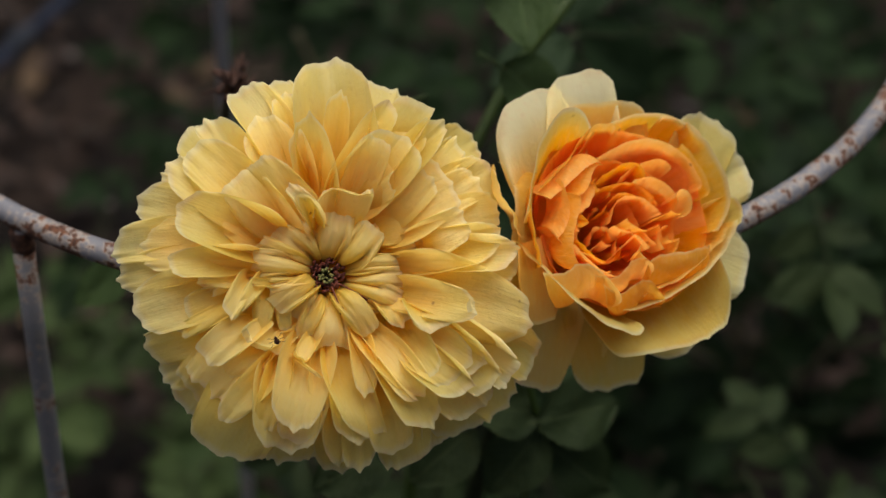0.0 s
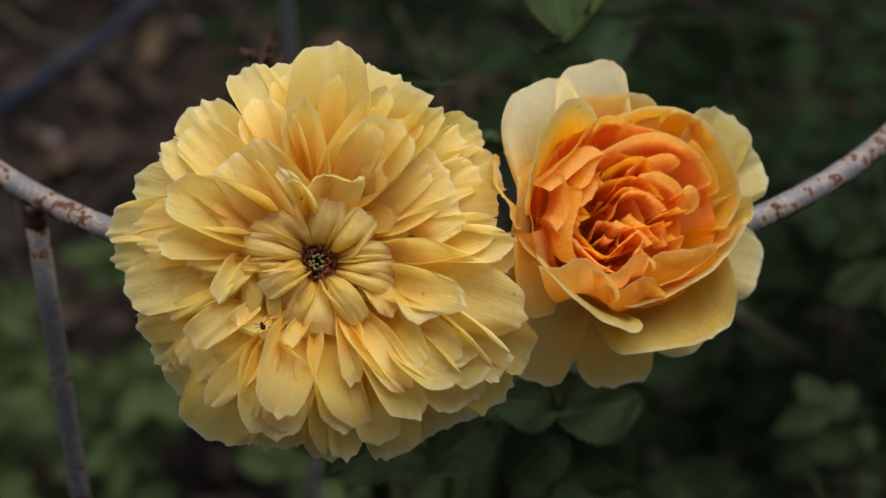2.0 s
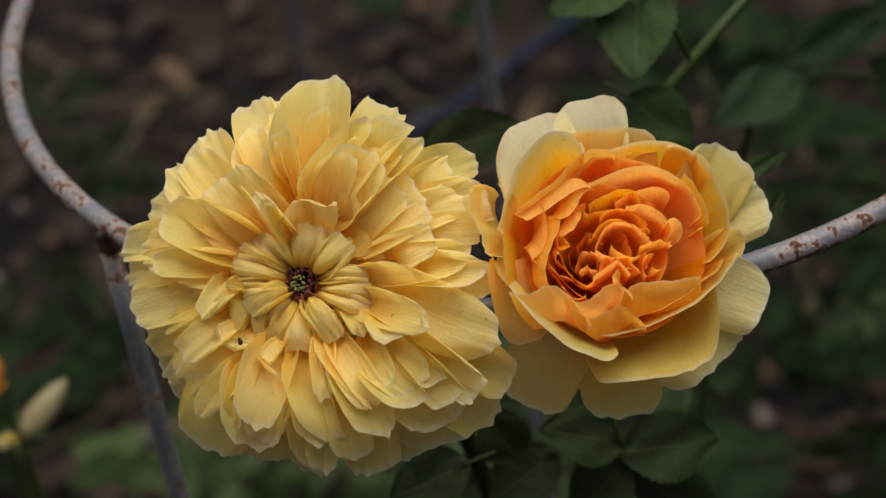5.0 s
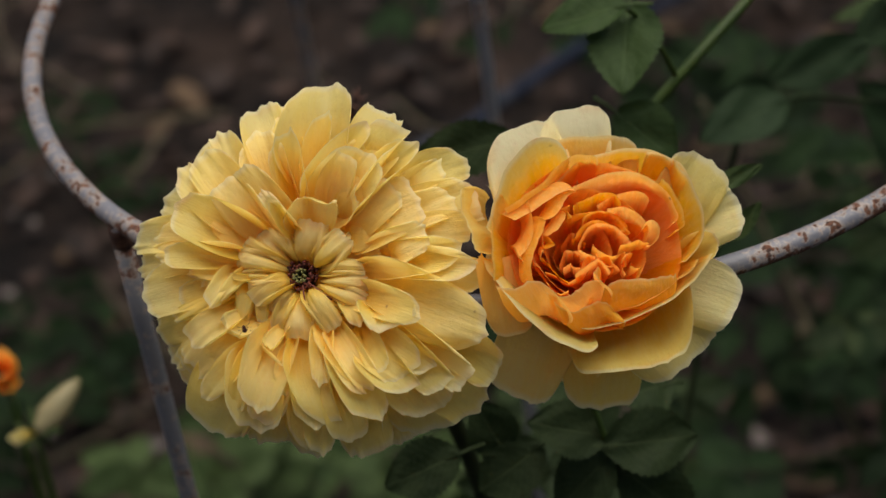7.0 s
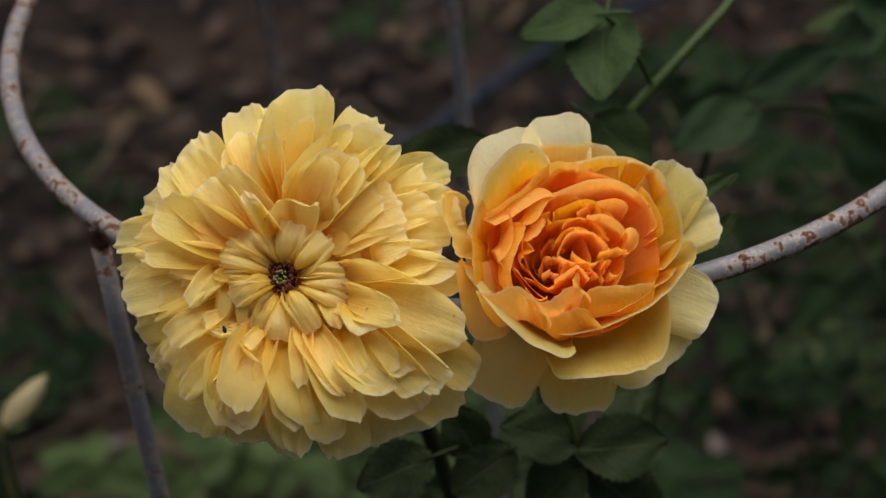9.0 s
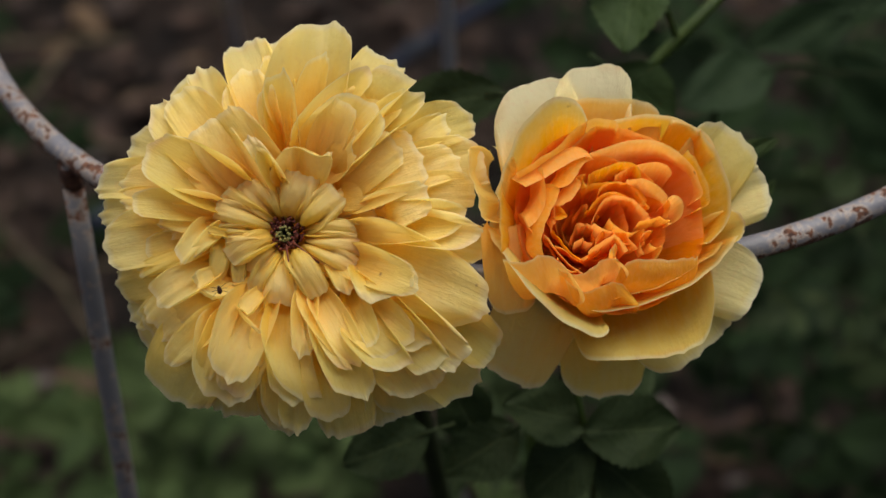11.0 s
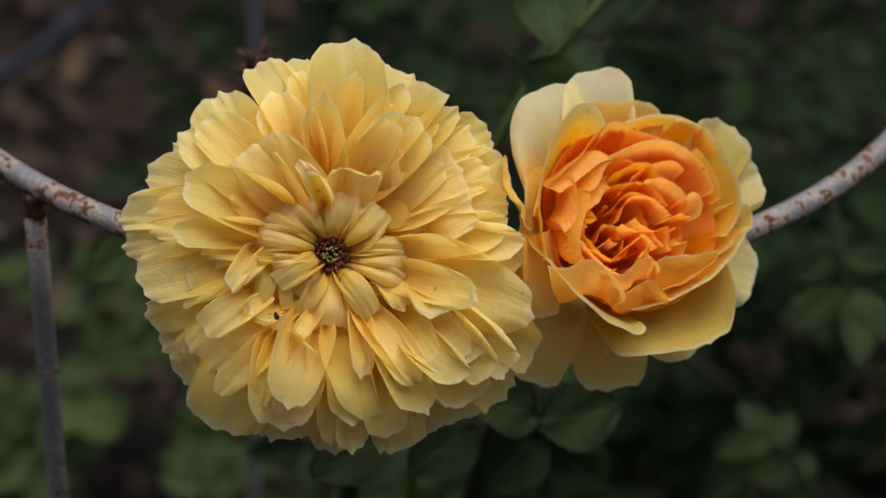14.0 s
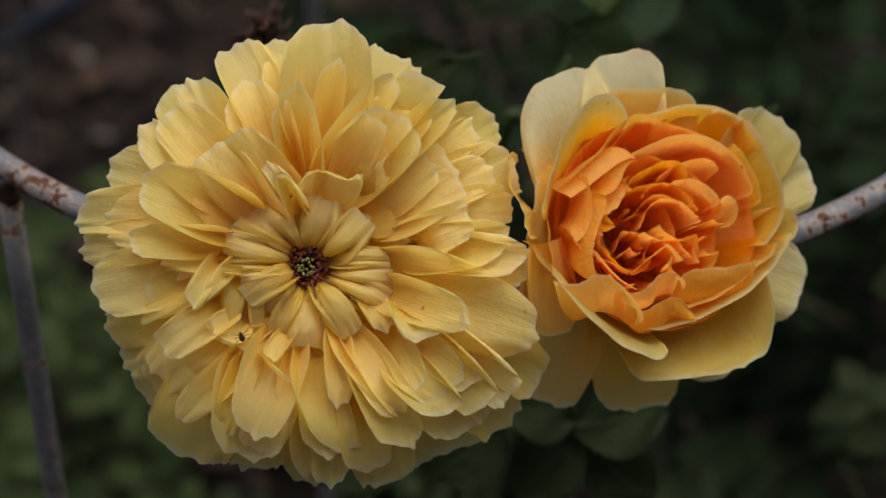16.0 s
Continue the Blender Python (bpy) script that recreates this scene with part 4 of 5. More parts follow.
apricot_petal((11.3, 14.3, -18), (1.9, 34.1, 3), (19.4, 38.3, 4), (20.8, 27, 4), arch=6, q=0.9, kb=0.5, tone=1.5, tone_foot=0.6, ruff=0.5, pleat=0.4, lip=1.5)
apricot_petal((0.8, 5.5, -16), (-15.5, 24.6, 2), (-17.8, 15, 2), (-21.6, 1.9, 5), arch=3, kb=0.5, tone=0.75, tone_foot=0.45)
apricot_petal((15.6, 11.7, -14), (0.2, 28, 4.4), (20.9, 29.5, 4.4), (27.1, 21.5, 4.4), arch=2, q=0.85, tone=0.64, tone_foot=0.4, ragged=0.3, ruff=0.4)
guard_petal((28.5, 3.4, -18), (34.9, 17.7, 4.7), (44.1, 17.5, 4.7), (49.5, 6.2, 2), arch=6, q=0.8, tone=1.0, tone_foot=0.7)
guard_petal((28.8, -0.1, -18), (50, 7.1, 0.6), (51.4, 1.5, 0.6), (48.8, -7.2, -3), arch=5, q=0.6, tone=0.95, tone_foot=0.7)
guard_petal((19.4, -7.3, -24), (44.8, -12.6, -7), (44.5, -24.6, -9), (36.7, -29.8, -12), arch=5, q=0.75, kb=0.7, tone=1.1, tone_foot=0.7)
guard_petal((16.2, -13.1, -26), (37.3, -28.9, -12), (28.7, -36.3, -17), (12.6, -33.7, -20), arch=4, q=0.75, kb=0.7, tone=1.0, tone_foot=0.7)
apricot_petal((17.8, -11.5, -18), (27.4, -25.6, 12), (11.6, -38.9, 5), (-6.2, -26.4, -4), arch=-1, q=0.6, kb=0.6, tone=0.84, tone_foot=0.4)
guard_petal((0.8, -10.1, -34), (-7.8, -30.4, -27), (-19, -32.8, -27), (-27, -20, -24), arch=4, q=0.8, kb=0.95, tone=0.75, tone_foot=0.6)
guard_petal((10.5, -13.5, -34), (16.5, -33.8, -29), (2.2, -40.3, -29), (-6.7, -30.1, -29), arch=4, q=0.8, kb=0.95, tone=0.75, tone_foot=0.6)
guard_petal((7.6, -13.7, -36), (1.7, -33.5, -29), (-6.4, -28.9, -29), (-14.1, -27.7, -29), arch=4, kb=0.6, tone=0.8, tone_foot=0.7)
apricot_petal((-5.2, -9.5, -14), (-22.5, -0.8, -5), (-24.8, -6.7, -5), (-23.7, -12.4, -5), arch=2, q=0.7, kb=0.8, tone=0.6)
apricot_petal((-20, 2, 8), (-28, -1.5, 12.5), (-21.8, -18.1, -1.6), (-13, -13, -9), arch=1.5, q=0.8, kb=0.7, tone=0.78, tone_foot=0.6, ragged=0.3)
apricot_petal((32, -7.8, -6), (36.3, -5, 10), (40.4, -9.4, 9), (35.5, -13.3, 9), arch=0, q=0.8, tone=0.9, tone_foot=0.5)
# cup petals
apricot_bowl((15.6, -2.1, -16), (36.8, -11.5, 9), (20.6, -21.4, 10), (-3.6, -22.8, 9), tone=0.78, flare=1.3, lip=1)
apricot_bowl((14.6, -2.2, -14), (32.6, -12.6, 11), (18.2, -19.7, 11), (2.4, -21.1, 11), tone=0.5)
apricot_bowl((19.3, 1.7, -16), (-1.4, 16.8, 10), (22.8, 23.5, 8), (36.4, 13.6, 8), tone=0.66)
apricot_bowl((20.9, 1.2, -16), (28.6, 20.7, 9), (33.1, 18.6, 9), (36.9, 9.2, 9), tone=0.62)
apricot_bowl((20.9, 1.2, -16), (34.9, 16.7, 8), (37.9, -0.2, 12), (28.1, -12.1, 12), tone=0.66, flare=1.4)
apricot_bowl((17.4, 1.8, -14), (2.1, 15.2, 10.5), (18.5, 16.3, 10.5), (29.4, -0.8, 10.5), tone=0.4)
apricot_bowl((17.2, 1.4, -12), (29.6, 11.6, 11), (32.6, 0.8, 11), (28.9, -3.2, 11), tone=0.45)
apricot_bowl((8.9, 3.3, -12), (6, 22.5, 13), (-7, 26.2, 20.5), (-21.3, 8.3, 19), tone=0.9, lip=1.5, flare=1.3, ragged=0.15)
apricot_bowl((10.5, 2.8, -12), (-15.9, 16.7, 18.5), (-21.6, 6.9, 18.5), (-25, -5.8, 18.5), tone=0.52, flare=1.4, ragged=0.15)
apricot_bowl((12.4, 3, -12), (-16.2, 13, 18), (-2.1, 19.1, 14), (14.5, 21.3, 9), tone=0.36, ragged=0.15)
apricot_bowl((12.5, -0.7, -14), (-24.1, 3.7, 8), (-18, -16.8, 18), (-0.4, -27.7, 9.6), tone=1.15, tone_foot=0.3, lip=1.8, ragged=0.6, flare=1.3)
apricot_petal((-14, -16.3, 6), (-24.5, -7.5, 17), (-16.8, -8.6, 18), (-8.3, -17.4, 18.5), arch=1.5, q=0.9, kb=0.75, tone=0.62, tone_foot=0.45, pleat=0.25, ruff=0.4, lip=0.2)
apricot_petal((1.8, -23.3, 3), (-10.7, -15.8, 18), (-1, -18.5, 15), (6.2, -22.1, 12.4), arch=1.5, q=0.9, kb=0.75, tone=0.6, tone_foot=0.45, pleat=0.25, ruff=0.4, lip=0.2)
apricot_petal((-0.7, -17.8, 6), (-12.3, -12.2, 17.7), (-3.7, -14.1, 17.7), (4, -14.3, 17.7), arch=1.5, q=0.9, kb=0.75, tone=0.5, tone_foot=0.35, pleat=0.25, ruff=0.4, lip=0.2)
apricot_petal((12.3, -20.8, 4), (4, -15.3, 15), (13.9, -14.9, 13.5), (25.4, -15.3, 11), arch=1.5, q=0.9, kb=0.75, tone=0.6, tone_foot=0.4, pleat=0.25, ruff=0.4, lip=0.2)
apricot_petal((-16.3, 4.8, 5), (-9.4, 11, 16), (-16.2, 0.1, 14), (-13.9, -8.9, 14), arch=1.5, q=0.9, kb=0.7, tone=0.32, tone_foot=0.2, pleat=0.2, ragged=0.2, ruff=0.3)
apricot_petal((-13.3, 2, 6), (-6.9, 8.2, 16), (-11.4, 0.3, 16), (-13.3, -9.7, 16), arch=1.5, q=0.9, kb=0.7, tone=0.26, tone_foot=0.15, pleat=0.2, ragged=0.2, ruff=0.3)
apricot_petal((-6.3, 17.2, 6), (-15.1, 9.9, 17), (-4.4, 13.1, 14), (5, 14.2, 12.2), arch=1.5, q=0.9, kb=0.7, tone=0.32, tone_foot=0.2, pleat=0.2, ragged=0.2, ruff=0.3)
apricot_petal((-3.8, 13.2, 6), (-7.8, 9, 12.5), (0.1, 11.1, 12.5), (5.2, 13.9, 12.5), arch=1.5, q=0.9, kb=0.7, tone=0.24, tone_foot=0.12, pleat=0.2, ragged=0.2, ruff=0.3)
# heart petals
apricot_bowl((19.8, -0.6, -8), (10.5, 9.2, 10), (19.5, 10.3, 10), (24.5, 6.4, 10), tone=0.30, tone_foot=0, nu=17, ns=9)
apricot_bowl((12.3, 1.1, -8), (3.7, 10.5, 10.6), (10.5, 11.9, 10.6), (15.8, 6.1, 10.6), tone=0.28, tone_foot=0, nu=17, ns=9)
apricot_bowl((16.3, -0.2, -8), (12.4, 6.9, 12), (20.6, 2.5, 12), (20, -4, 12), tone=0.30, tone_foot=0, nu=17, ns=9)
apricot_bowl((6.8, 2.9, -8), (-0.7, 10.6, 11), (2.8, 10.8, 11), (2.5, 7.6, 11), tone=0.25, tone_foot=0, nu=17, ns=9)
apricot_bowl((9.6, 1.2, -8), (1.2, 7.3, 9), (11, 7.1, 9), (16.9, 1.4, 9), tone=0.22, tone_foot=0, nu=17, ns=9)
apricot_bowl((8.5, 0.7, -8), (5.2, 5.7, 10), (15.5, 1.7, 10), (16.5, -0.7, 10), tone=0.25, tone_foot=0, nu=17, ns=9)
apricot_bowl((8.7, -0.1, -8), (2.2, 2.5, 9.5), (12.4, 2.1, 9.5), (16.6, -0.3, 9.5), tone=0.20, tone_foot=0, nu=17, ns=9)
apricot_bowl((19.1, -2, -8), (19.5, -1.5, 15), (23.7, -2.7, 15), (19.3, -5.9, 15), tone=0.35, tone_foot=0, nu=17, ns=9)
apricot_bowl((19.6, -3, -8), (12.7, -4.2, 13.5), (18.2, -3.8, 13.5), (20.4, -5.2, 13.5), tone=0.30, tone_foot=0, nu=17, ns=9)
apricot_bowl((10.2, -1.5, -8), (1.9, -0.9, 11), (14.2, -0, 11), (15.7, -3.3, 11), tone=0.22, tone_foot=0, nu=17, ns=9)
apricot_bowl((11.6, -2.3, -8), (5.7, -1.6, 13), (13.2, -6, 13), (12.3, -10, 13), tone=0.28, tone_foot=0, nu=17, ns=9)
apricot_bowl((9.5, -2.9, -8), (1.4, -2.2, 12.5), (8.3, -5.8, 12.5), (10.4, -10.2, 12.5), tone=0.26, tone_foot=0, nu=17, ns=9)
apricot_bowl((10, -3.9, -8), (6.3, -4.2, 12), (9.4, -8.9, 12), (8.7, -10.5, 12), tone=0.20, tone_foot=0, nu=17, ns=9)
apricot_bowl((14.5, -8.9, 2), (12.2, -9.3, 14), (15, -7.7, 14), (11.6, -12.3, 14), tone=0.30, tone_foot=0, nu=17, ns=9)
apricot_bowl((15.3, -9.4, 0), (14.6, -9.5, 13.5), (16.6, -11, 13.5), (14.2, -14.2, 13.5), tone=0.30, tone_foot=0, nu=17, ns=9)
apricot_bowl((7.9, -11.8, -2), (-1.9, -9.2, 14), (5.1, -6.7, 14), (7.7, -11.3, 14), tone=0.30, tone_foot=0, nu=17, ns=9)
apricot_bowl((12.4, -10.2, -4), (4.6, -4.7, 10), (1, -7.9, 10), (-3.6, -10.2, 10), tone=0.30, tone_foot=0, nu=17, ns=9)
apricot_bowl((9.4, -14.6, 6), (2.8, -11.3, 18), (4.5, -9.9, 18), (4.5, -13.7, 18), tone=0.55, tone_foot=0, nu=17, ns=9, lip=1)
apricot_bowl((5.1, -4.7, -8), (-4, -4, 6.5), (-2.2, -1.4, 6.5), (0.6, -1.1, 6.5), tone=0.20, tone_foot=0, nu=17, ns=9)
apricot_bowl((6.3, -5.1, -8), (1, -1.1, 7), (2.7, -2, 7), (3, -5.3, 7), tone=0.22, tone_foot=0, nu=17, ns=9)
apricot_bowl((5.5, -6.8, -8), (-3.5, -5.2, 8), (-0.9, -4.2, 8), (1.3, -6.3, 8), tone=0.24, tone_foot=0, nu=17, ns=9)
apricot_bowl((6.1, -2.6, -8), (-0.4, -1.3, 5), (1.9, -0.5, 5), (2.8, -2.4, 5), tone=0.15, tone_foot=0, nu=17, ns=9)
apricot_bowl((6.4, -1.9, -8), (-8.9, -1.2, 9.5), (-6.3, -5.9, 9.5), (2.8, -7.5, 9.5), tone=0.25, tone_foot=0, nu=17, ns=9)
apricot_bowl((6.1, -2.6, -8), (-9.2, -5.3, 10.5), (-6.1, -8, 10.5), (-0.7, -9.4, 10.5), tone=0.28, tone_foot=0, nu=17, ns=9)
apricot_bowl((7.2, -2.1, -8), (-11.4, -2.4, 12.5), (-8.5, -9.1, 12.5), (1.2, -13.9, 12.5), tone=0.30, tone_foot=0, nu=17, ns=9)
apricot_bowl((8.9, -4.3, -8), (-10.3, -9.2, 14.5), (-9, -11.9, 14.5), (-5, -12.7, 14.5), tone=0.32, tone_foot=0, nu=17, ns=9)
apricot_petal((-5.8, 3, 4), (-5.9, 3.4, 12), (-5, 1.2, 12), (-7.9, 0.6, 12), arch=1, q=0.8, kb=0.7, tone=0.3, tone_foot=0.2, nu=17, ns=11)
apricot_petal((-4.4, 8, 4), (0.3, 9.5, 12), (-2.8, 5.9, 12), (-6.2, 3.8, 12), arch=1, q=0.8, kb=0.7, tone=0.3, tone_foot=0.2, nu=17, ns=11)
apricot_petal((-7.6, 3, 4), (-7.4, 3.9, 12), (-8.4, -0.5, 12), (-9.9, -2.3, 12), arch=1, q=0.8, kb=0.7, tone=0.3, tone_foot=0.2, nu=17, ns=11)
apricot_bowl((5.5, 0.1, -8), (-1.7, 1.5, 5), (1.1, 3.8, 5), (3.1, 3.6, 5), tone=0.10, tone_foot=0, nu=17, ns=9)
apricot_bowl((7.4, 0.3, -8), (1.8, 2.5, 6), (5, 2.7, 6), (5.3, 0.5, 6), tone=0.12, tone_foot=0, nu=17, ns=9)
# petals that close the bowl below
for count, x, r, h, foot, wall in ((4, 0, 6, -3, -11, 0.02), (4, 0, 4, 0, -10, 0.3), (5, 2, 9, 5, -10, 0.3), (6, 5, 16, 7, -12, 0.3), (7, 7, 24, 6, -16, 0.3)):
    for n in range(count):
        c = n * 360 / count + r * 5
        o = Vector((x, -1, 0))
        apricot_bowl(o + Vector((0, 0, foot)), o + Vector(polar(c - 50, r, h)), o + Vector(polar(c, r, h + 1)), o + Vector(polar(c + 50, r, h)), tone=0.15, tone_foot=0, wall=wall)

prof = [(2.2, -60), (2.6, -52), (5.5, -47), (8.0, -42), (9.0, -36), (6.0, -32)]
v, f = tube_data([Vector((3, -4, h)) * 0.001 for _, h in prof], [r * 0.001 for r, _ in prof], 20)
part("calyx", mesh_from("calyx", v, f, STEM), apricot_rose, "green calyx")


# ---------------------------------------------------------------- the insect
def build_insect(at):
    bug = new("insect")
    bug.matrix_world = at
    tagged(bug, "tiny dark brown insect sitting on a yellow petal", "insect")
    v, f = tube_data([(0, y * 0.001, 0.0006) for y in (-1.2, -1.0, -0.5, 0.1, 0.6, 0.75, 1.0, 1.3)], [0.0001, 0.0005, 0.0008, 0.0007, 0.0004, 0.0005, 0.00045, 0.0001], 10)
    part("body", mesh_from("body", v, f, INSECT), bug)
    for sx in (-1, 1):
        for k, y in enumerate((-0.3, 0.1, 0.5)):
            v, f = tube_data([(sx * 0.0004, y * 0.001, 0.0006), (sx * 0.0014, (y + 0.5 * (k - 1)) * 0.001, 0.0011), (sx * 0.0022, (y + 1.0 * (k - 1)) * 0.001, 0.0)], 0.00007, 5)
            part("leg", mesh_from("leg", v, f, INSECT), bug)


build_insect(Matrix.Translation((-0.0182, -0.0102, 0.9930)) @ facing((0, 0, 0), (-0.15, -0.68, 0.72)) @ pose(0, 0, 0, 0, 0, 15) @ Matrix.Scale(0.85, 4))

# ---------------------------------------------------------------- the rose bush that carries the blooms
rose_bush = new("rose_bush")
rose_bush.location = (0.10, 0.17, 0)
tagged(rose_bush, "green rose bush with toothed leaves inside the ring", "rose bush")
OFF = Vector((0.10, 0.17, 0))


def at(*p):
    """A place in the world, in the bush's own space."""
    return Vector(p) - OFF


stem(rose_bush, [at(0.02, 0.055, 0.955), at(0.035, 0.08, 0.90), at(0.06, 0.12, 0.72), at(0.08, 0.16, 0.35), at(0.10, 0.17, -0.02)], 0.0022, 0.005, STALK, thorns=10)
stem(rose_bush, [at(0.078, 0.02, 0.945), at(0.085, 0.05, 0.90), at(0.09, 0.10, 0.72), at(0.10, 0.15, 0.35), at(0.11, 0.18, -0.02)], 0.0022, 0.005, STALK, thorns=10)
# the arching shoot behind the apricot bloom, with its leaves
stem(rose_bush, [at(0.1800, 0.1650, 0.9620), at(0.1730, 0.1600, 0.9570), at(0.1500, 0.1500, 0.9430), at(0.1300, 0.1450, 0.9260), at(0.1100, 0.1350, 0.9060), at(0.0970, 0.1350, 0.8810), at(0.085, 0.14, 0.6)], 0.0017, 0.0024, STEM, thorns=5)
leaf(rose_bush, at(0.1270, 0.1420, 0.9750), at(0.1160, 0.1120, 0.9620), 0.029, 8, LEAF_LIT, droop=0.05)
leaf(rose_bush, at(0.1235, 0.1350, 0.9800), at(0.0955, 0.1400, 0.9765), 0.021, 20, LEAF_LIT)
stem(rose_bush, [at(0.1250, 0.1350, 0.9790), at(0.1340, 0.1420, 0.9630), at(0.1440, 0.1490, 0.9370)], 0.0009, 0.0011, STEM)
leaf(rose_bush, at(0.0800, 0.1300, 0.9390), at(0.0440, 0.1400, 0.9320), 0.022, -10)
leaf(rose_bush, at(0.1180, 0.1300, 0.9410), at(0.1360, 0.1200, 0.9240), 0.025, 0, LEAF_LIT)
leaf(rose_bush, at(0.1330, 0.0600, 0.9560), at(0.1490, 0.0600, 0.9600), 0.007, 20, LEAF_YOUNG)
leaf(rose_bush, at(0.1340, 0.0500, 0.9420), at(0.1450, 0.0500, 0.9530), 0.008, 20, LEAF_YOUNG)
# leaflets below the blooms, in the leaf colour darkened for their shade
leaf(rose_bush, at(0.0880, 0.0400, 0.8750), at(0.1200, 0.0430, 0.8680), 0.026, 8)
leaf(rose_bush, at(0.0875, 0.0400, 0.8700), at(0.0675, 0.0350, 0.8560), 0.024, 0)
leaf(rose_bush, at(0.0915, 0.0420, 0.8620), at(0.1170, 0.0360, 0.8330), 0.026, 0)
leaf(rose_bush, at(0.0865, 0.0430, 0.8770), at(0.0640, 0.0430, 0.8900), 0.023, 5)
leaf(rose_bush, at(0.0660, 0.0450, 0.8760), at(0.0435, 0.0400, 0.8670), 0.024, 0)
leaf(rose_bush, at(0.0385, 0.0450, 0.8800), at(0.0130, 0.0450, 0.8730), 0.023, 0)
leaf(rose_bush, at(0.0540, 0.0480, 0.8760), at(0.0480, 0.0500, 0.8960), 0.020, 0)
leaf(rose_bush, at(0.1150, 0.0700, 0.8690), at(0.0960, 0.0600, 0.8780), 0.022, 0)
stem(rose_bush, [at(0.0850, 0.0450, 0.8900), at(0.0880, 0.0420, 0.8740), at(0.0910, 0.0440, 0.8620), at(0.0950, 0.0600, 0.8170)], 0.0010, 0.0012, STEM)
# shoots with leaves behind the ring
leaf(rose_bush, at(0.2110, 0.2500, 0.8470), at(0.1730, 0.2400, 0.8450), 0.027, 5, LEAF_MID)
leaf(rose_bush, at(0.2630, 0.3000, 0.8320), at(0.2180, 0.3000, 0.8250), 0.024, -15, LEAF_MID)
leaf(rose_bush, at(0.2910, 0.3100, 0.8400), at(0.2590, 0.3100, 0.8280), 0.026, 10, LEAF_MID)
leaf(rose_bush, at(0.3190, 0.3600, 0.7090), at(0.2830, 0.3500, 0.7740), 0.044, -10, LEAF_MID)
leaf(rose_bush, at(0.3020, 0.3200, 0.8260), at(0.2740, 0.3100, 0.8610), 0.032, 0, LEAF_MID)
stem(rose_bush, [at(0.2990, 0.3100, 0.7900), at(0.2600, 0.2900, 0.8100), at(0.2140, 0.2550, 0.8430), at(0.1870, 0.2500, 0.8160), at(0.12, 0.2, 0.55)], 0.0008, 0.0018, STALK)
leaf(rose_bush, at(-0.0040, 0.1600, 0.8765), at(-0.0240, 0.1600, 0.8667), 0.016, 0, LEAF_LIT)
leaf(rose_bush, at(0.3200, 0.4000, 0.7830), at(0.2810, 0.4000, 0.7850), 0.016, 20, LEAF_YOUNG)


# a spent bloom, dried brown, behind the yellow rose
def build_spent(x, y, z):
    chunks = []
    rnd = random.Random(21)
    for k in range(26):
        a, e = rnd.uniform(0, 6.28), rnd.uniform(0.1, 1.3)
        d = Vector((math.cos(a) * math.cos(e), math.sin(a) * math.cos(e), math.sin(e)))
        side = d.orthogonal().normalized()
        p = [at(x, y, z) + d * t * rnd.uniform(0.006, 0.012) + side * 0.002 * math.sin(t * 3 + k) for t in (0, 0.35, 0.7, 1.0)]
        chunks.append(tube_data(p, [0.0005, 0.0012, 0.0009, 0.0002], 5))
    v, f = merge(chunks)
    part("spent_bloom", mesh_from("spent_bloom", v, f, DRY), rose_bush, "dried dark brown spent bloom")
    stem(rose_bush, [at(x, y, z), at(x + 0.01, y + 0.03, z - 0.06), at(x + 0.06, y + 0.07, z - 0.3)], 0.0012, 0.0018, WOODY)


build_spent(0.0272, 0.1355, 0.957)


def compound(rnd, base, heading, size, rise, chunks_leaf, chunks_stem, layers):
    """A rose leaf of five leaflets on a stalk."""
    d = Vector((math.cos(heading), math.sin(heading), rise)).normalized()
    tip = base + d * size * 2.1 - Vector((0, 0, size * 0.35))
    mid = base + d * size * 1.1
    chunks_stem.append(tube_data([base, mid, tip], [0.0011, 0.0009, 0.0006], 5))
    side = d.cross(Vector((0, 0, 1))).normalized()
    spots = [(tip, d, 1.0)] + [(base + (tip - base) * t, (d * 0.55 + side * sg).normalized(), sc) for t, sc in ((0.55, 0.85), (0.92, 0.95)) for sg in (-1, 1)]
    for p, way, sc in spots:
        length = size * sc * rnd.uniform(0.85, 1.15)
        v, f, al, ac = leaf_data(length, length * rnd.uniform(0.58, 0.72), rnd.uniform(0.05, 0.4), rnd.uniform(0.05, 0.3), 8, rnd.uniform(-0.3, 0.3), 7, 13)
        m = leaf_pose(p, p + way + Vector((0, 0, rnd.uniform(-0.35, 0.15))), rnd.uniform(-30, 30))
        chunks_leaf.append(([m @ q for q in v], f))
        layers[0].extend(al)
        layers[1].extend(ac)


def foliage(parent, rnd, count, box, size, material, keep):
    """Many rose leaves spread through a box, as one crown with its stalks."""
    lv, st, layers = [], [], ([], [])
    origin = parent.location
    while count:
        p = Vector([rnd.uniform(a, b) for a, b in box])
        if not keep(p):
            continue
        count -= 1
        compound(rnd, p - origin, rnd.uniform(0, 6.283), size * rnd.uniform(0.75, 1.25), rnd.uniform(-0.3, 0.4), lv, st, layers)
    v, f = merge(lv)
    crown = part("foliage", mesh_from("foliage", v, f, material, True, {"along": layers[0], "across": layers[1]}), parent)
    crown["kind"] = "stuff"
    v, f = merge(st)
    part("leaf_stalk", mesh_from("leaf_stalk", v, f, STALK), parent)["kind"] = "stuff"


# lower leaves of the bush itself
foliage(rose_bush, random.Random(5), 46, ((0.02, 0.34), (0.10, 0.42), (0.34, 0.80)), 0.028, LEAF_SHADE, lambda p: p.z < 0.86 - 0.9 * abs(p.y - 0.12) and p.x > 0.03)


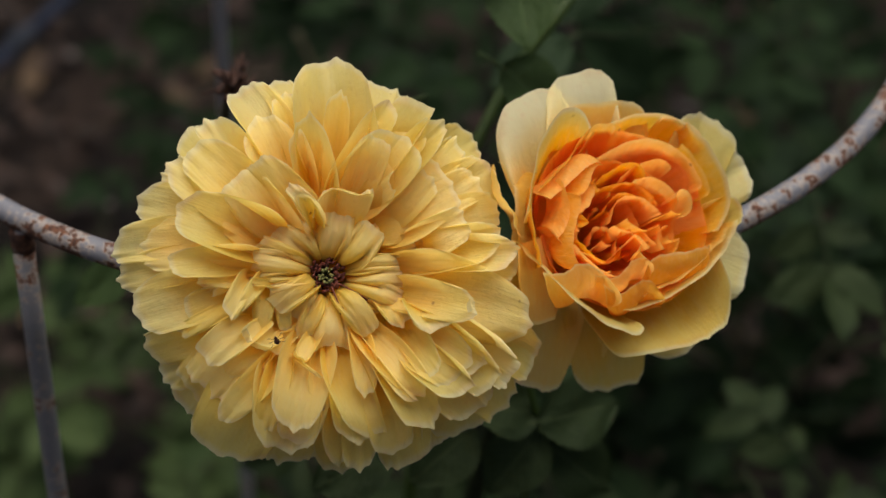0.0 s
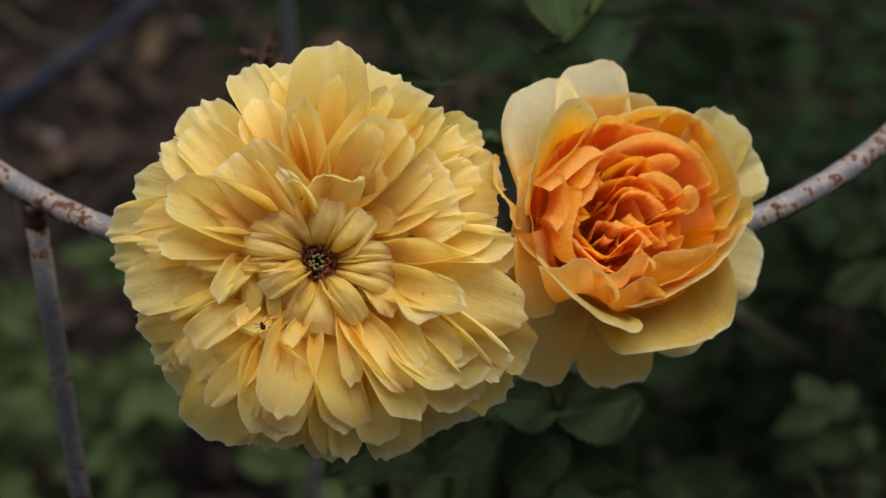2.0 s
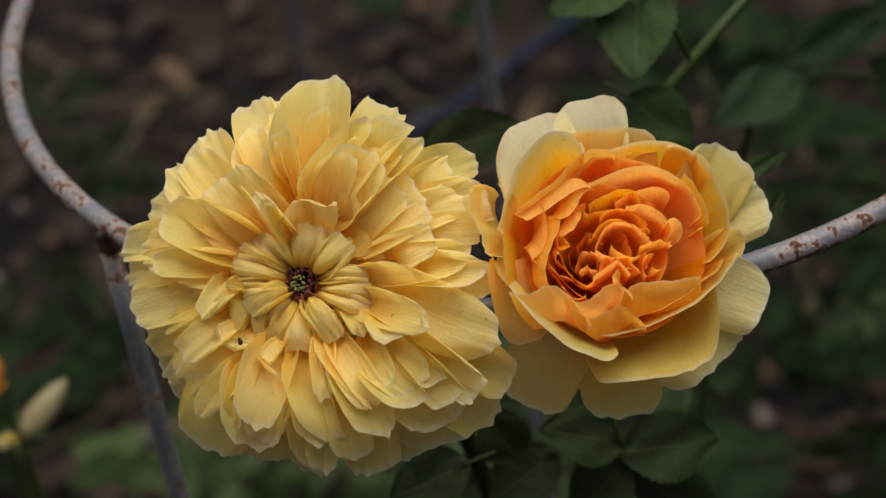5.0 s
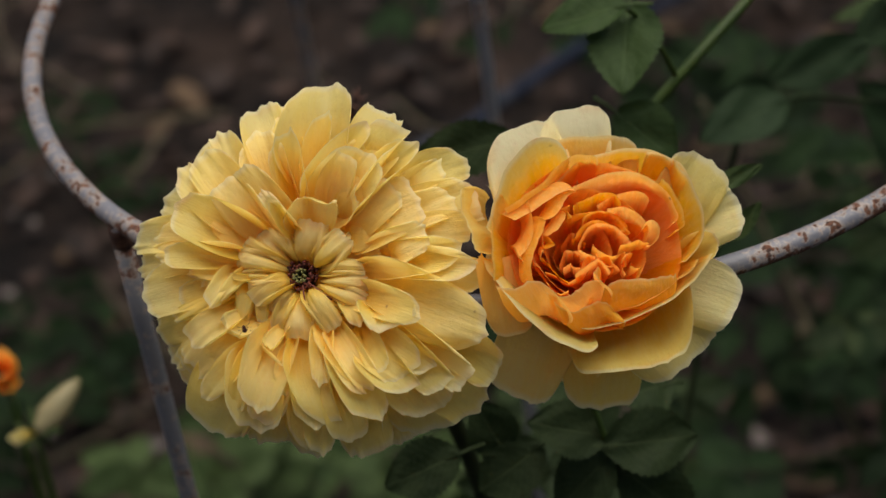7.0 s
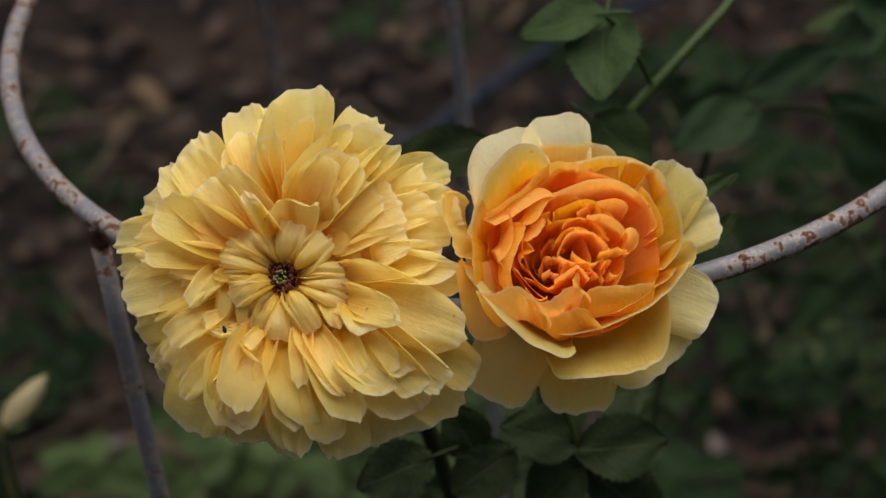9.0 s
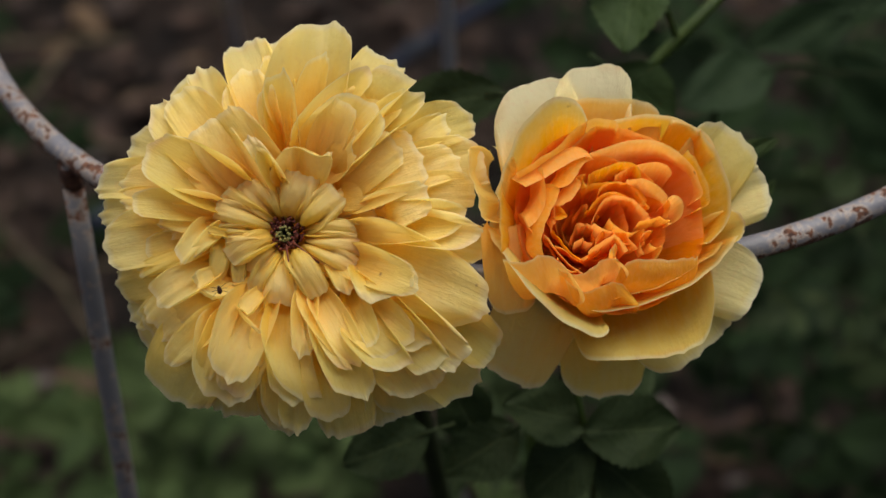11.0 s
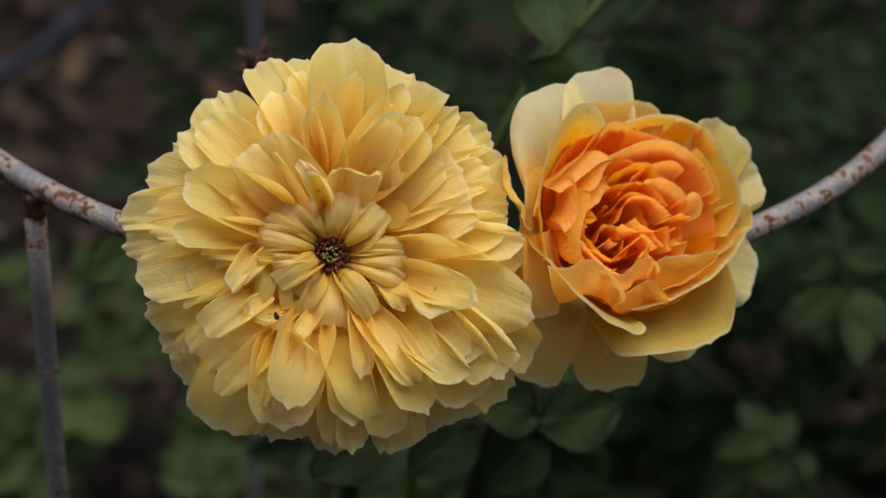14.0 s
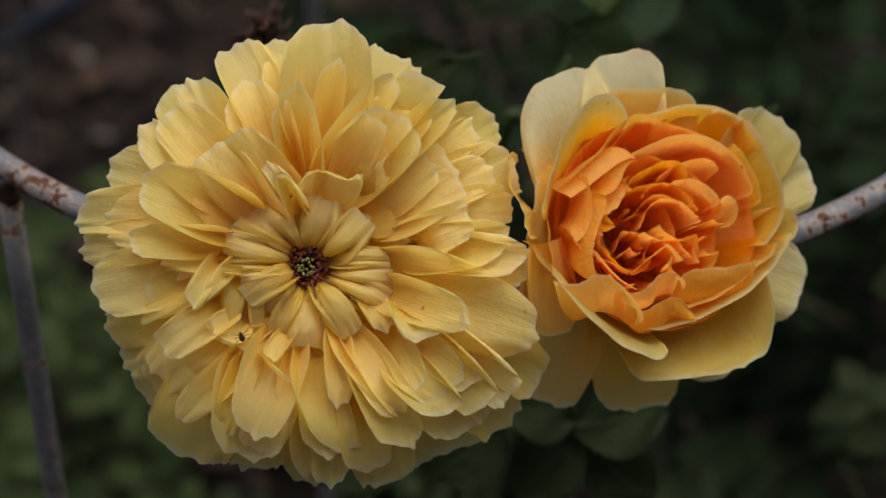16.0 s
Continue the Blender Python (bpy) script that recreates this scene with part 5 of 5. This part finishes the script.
def build_bush(name, seed, place, count, box, size, material, label, keep, canes):
    bush = new(name)
    bush.location = place
    tagged(bush, label, "bush", group="garden bushes")
    rnd = random.Random(seed)
    foliage(bush, rnd, count, box, size, material, keep)
    for k in range(canes):
        x, y = rnd.uniform(*box[0]) - place[0], rnd.uniform(*box[1]) - place[1]
        stem(bush, [(0.05 * math.cos(k), 0.05 * math.sin(k), -0.02), (x * 0.4, y * 0.4, box[2][1] * 0.4), (x * 0.8, y * 0.8, box[2][1] * 0.8), (x, y, box[2][1])], 0.005, 0.002, WOODY, "cane", 4)
    return bush


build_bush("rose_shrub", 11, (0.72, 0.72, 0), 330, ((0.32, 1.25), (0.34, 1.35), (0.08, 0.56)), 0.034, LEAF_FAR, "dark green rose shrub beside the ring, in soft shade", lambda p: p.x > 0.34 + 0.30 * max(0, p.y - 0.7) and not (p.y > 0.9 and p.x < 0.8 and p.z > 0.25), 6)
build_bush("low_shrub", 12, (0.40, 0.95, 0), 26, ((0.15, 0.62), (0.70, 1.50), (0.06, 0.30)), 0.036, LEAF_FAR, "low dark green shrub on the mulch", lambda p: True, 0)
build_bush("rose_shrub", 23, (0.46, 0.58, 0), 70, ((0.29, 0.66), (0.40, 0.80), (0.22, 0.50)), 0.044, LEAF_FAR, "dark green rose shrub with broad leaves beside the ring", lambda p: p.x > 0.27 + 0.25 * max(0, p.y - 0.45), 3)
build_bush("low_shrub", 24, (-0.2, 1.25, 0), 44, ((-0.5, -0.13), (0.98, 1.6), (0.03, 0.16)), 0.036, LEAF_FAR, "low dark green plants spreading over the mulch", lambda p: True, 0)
weeds = new("weed_patch")
weeds.location = (-0.05, 0.85, 0)
tagged(weeds, "light green broad-leaved weeds growing from the soil", "weeds")
foliage(weeds, random.Random(14), 78, ((-0.14, 0.25), (0.58, 0.93), (0.06, 0.22)), 0.042, LEAF_YOUNG, lambda p: True)


# a small orange rose and a cream bud on their own low plant
def build_far_rose():
    plant = new("orange_rose_plant")
    plant.location = (-0.1373, 0.2973, 0.7419)
    plant.location.z = 0
    tagged(plant, "young rose plant with an orange bloom and a cream bud", "rose plant")
    o = plant.location.copy()
    top = Vector((-0.1366, 0.3029, 0.7488)) - o
    bud = Vector((-0.1280, 0.2842, 0.7241)) - o
    bud_tip = Vector((-0.1044, 0.2988, 0.7378)) - o
    stem(plant, [top - Vector((0, 0, 0.01)), top * 0.6, (0, 0, -0.02)], 0.002, 0.003, STEM)
    stem(plant, [bud, bud * 0.8 + Vector((0, 0, -0.05)), (0.01, 0, -0.02)], 0.0016, 0.003, STEM)
    rnd = random.Random(3)
    bloom = new("bloom")
    bloom.parent = plant
    bloom.matrix_local = facing(top, (0.25, -0.6, 0.75))
    tagged(bloom, "small bright orange bloom")
    for k in range(16):
        c, r, h = k * 137.5, (4.0 + k * 0.42) * (1 + 0.3 * math.sin(k * 2.3)), 6 - k * 0.45 + 3 * math.sin(k * 1.7)
        blade(bloom, APRICOT, polar(c, r * 0.3, -12), polar(c - 45, r * 0.85, h - 1), polar(c, r, h), polar(c + 45, r * 0.85, h - 1), arch=-1, apex=2, tone=0.1, nu=15, ns=9)
    d = bud_tip - bud
    v, f = tube_data([bud + d * t for t in (0, 0.12, 0.35, 0.6, 0.82, 1.0)], [0.003, 0.0040, 0.0062, 0.0058, 0.0040, 0.001], 14)
    v = [p + 0.0012 * Vector((noise.noise(p * 160), noise.noise(p * 160 + Vector((5, 0, 0))), 0)) for p in v]
    part("bud", mesh_from("bud", v, f, CREAM, True, {"tone": [0.9] * len(v)}), plant, "closed cream bud")
    # one loose petal flops from its foot
    foot = bud * 1000
    blade(plant, YELLOW, foot + Vector((0, -2, 0)), foot + Vector((-8, -3, 6)), foot + Vector((-12, -2, 2.5)), foot + Vector((-9, -1, -3)), arch=2, kb=0.5, nu=11, ns=9)
    for k in range(5):
        # green sepals spread below the bud
        side = d.normalized().orthogonal().normalized()
        way = side * math.cos(k * 1.257) + d.normalized().cross(side) * math.sin(k * 1.257)
        leaf(plant, bud, bud + way * 0.011 + d * (0.05 if k % 2 else 0.3), 0.004, 0, LEAF_YOUNG, name="sepal")
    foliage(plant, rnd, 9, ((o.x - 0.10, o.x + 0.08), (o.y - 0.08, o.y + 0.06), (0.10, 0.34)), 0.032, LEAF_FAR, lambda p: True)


build_far_rose()
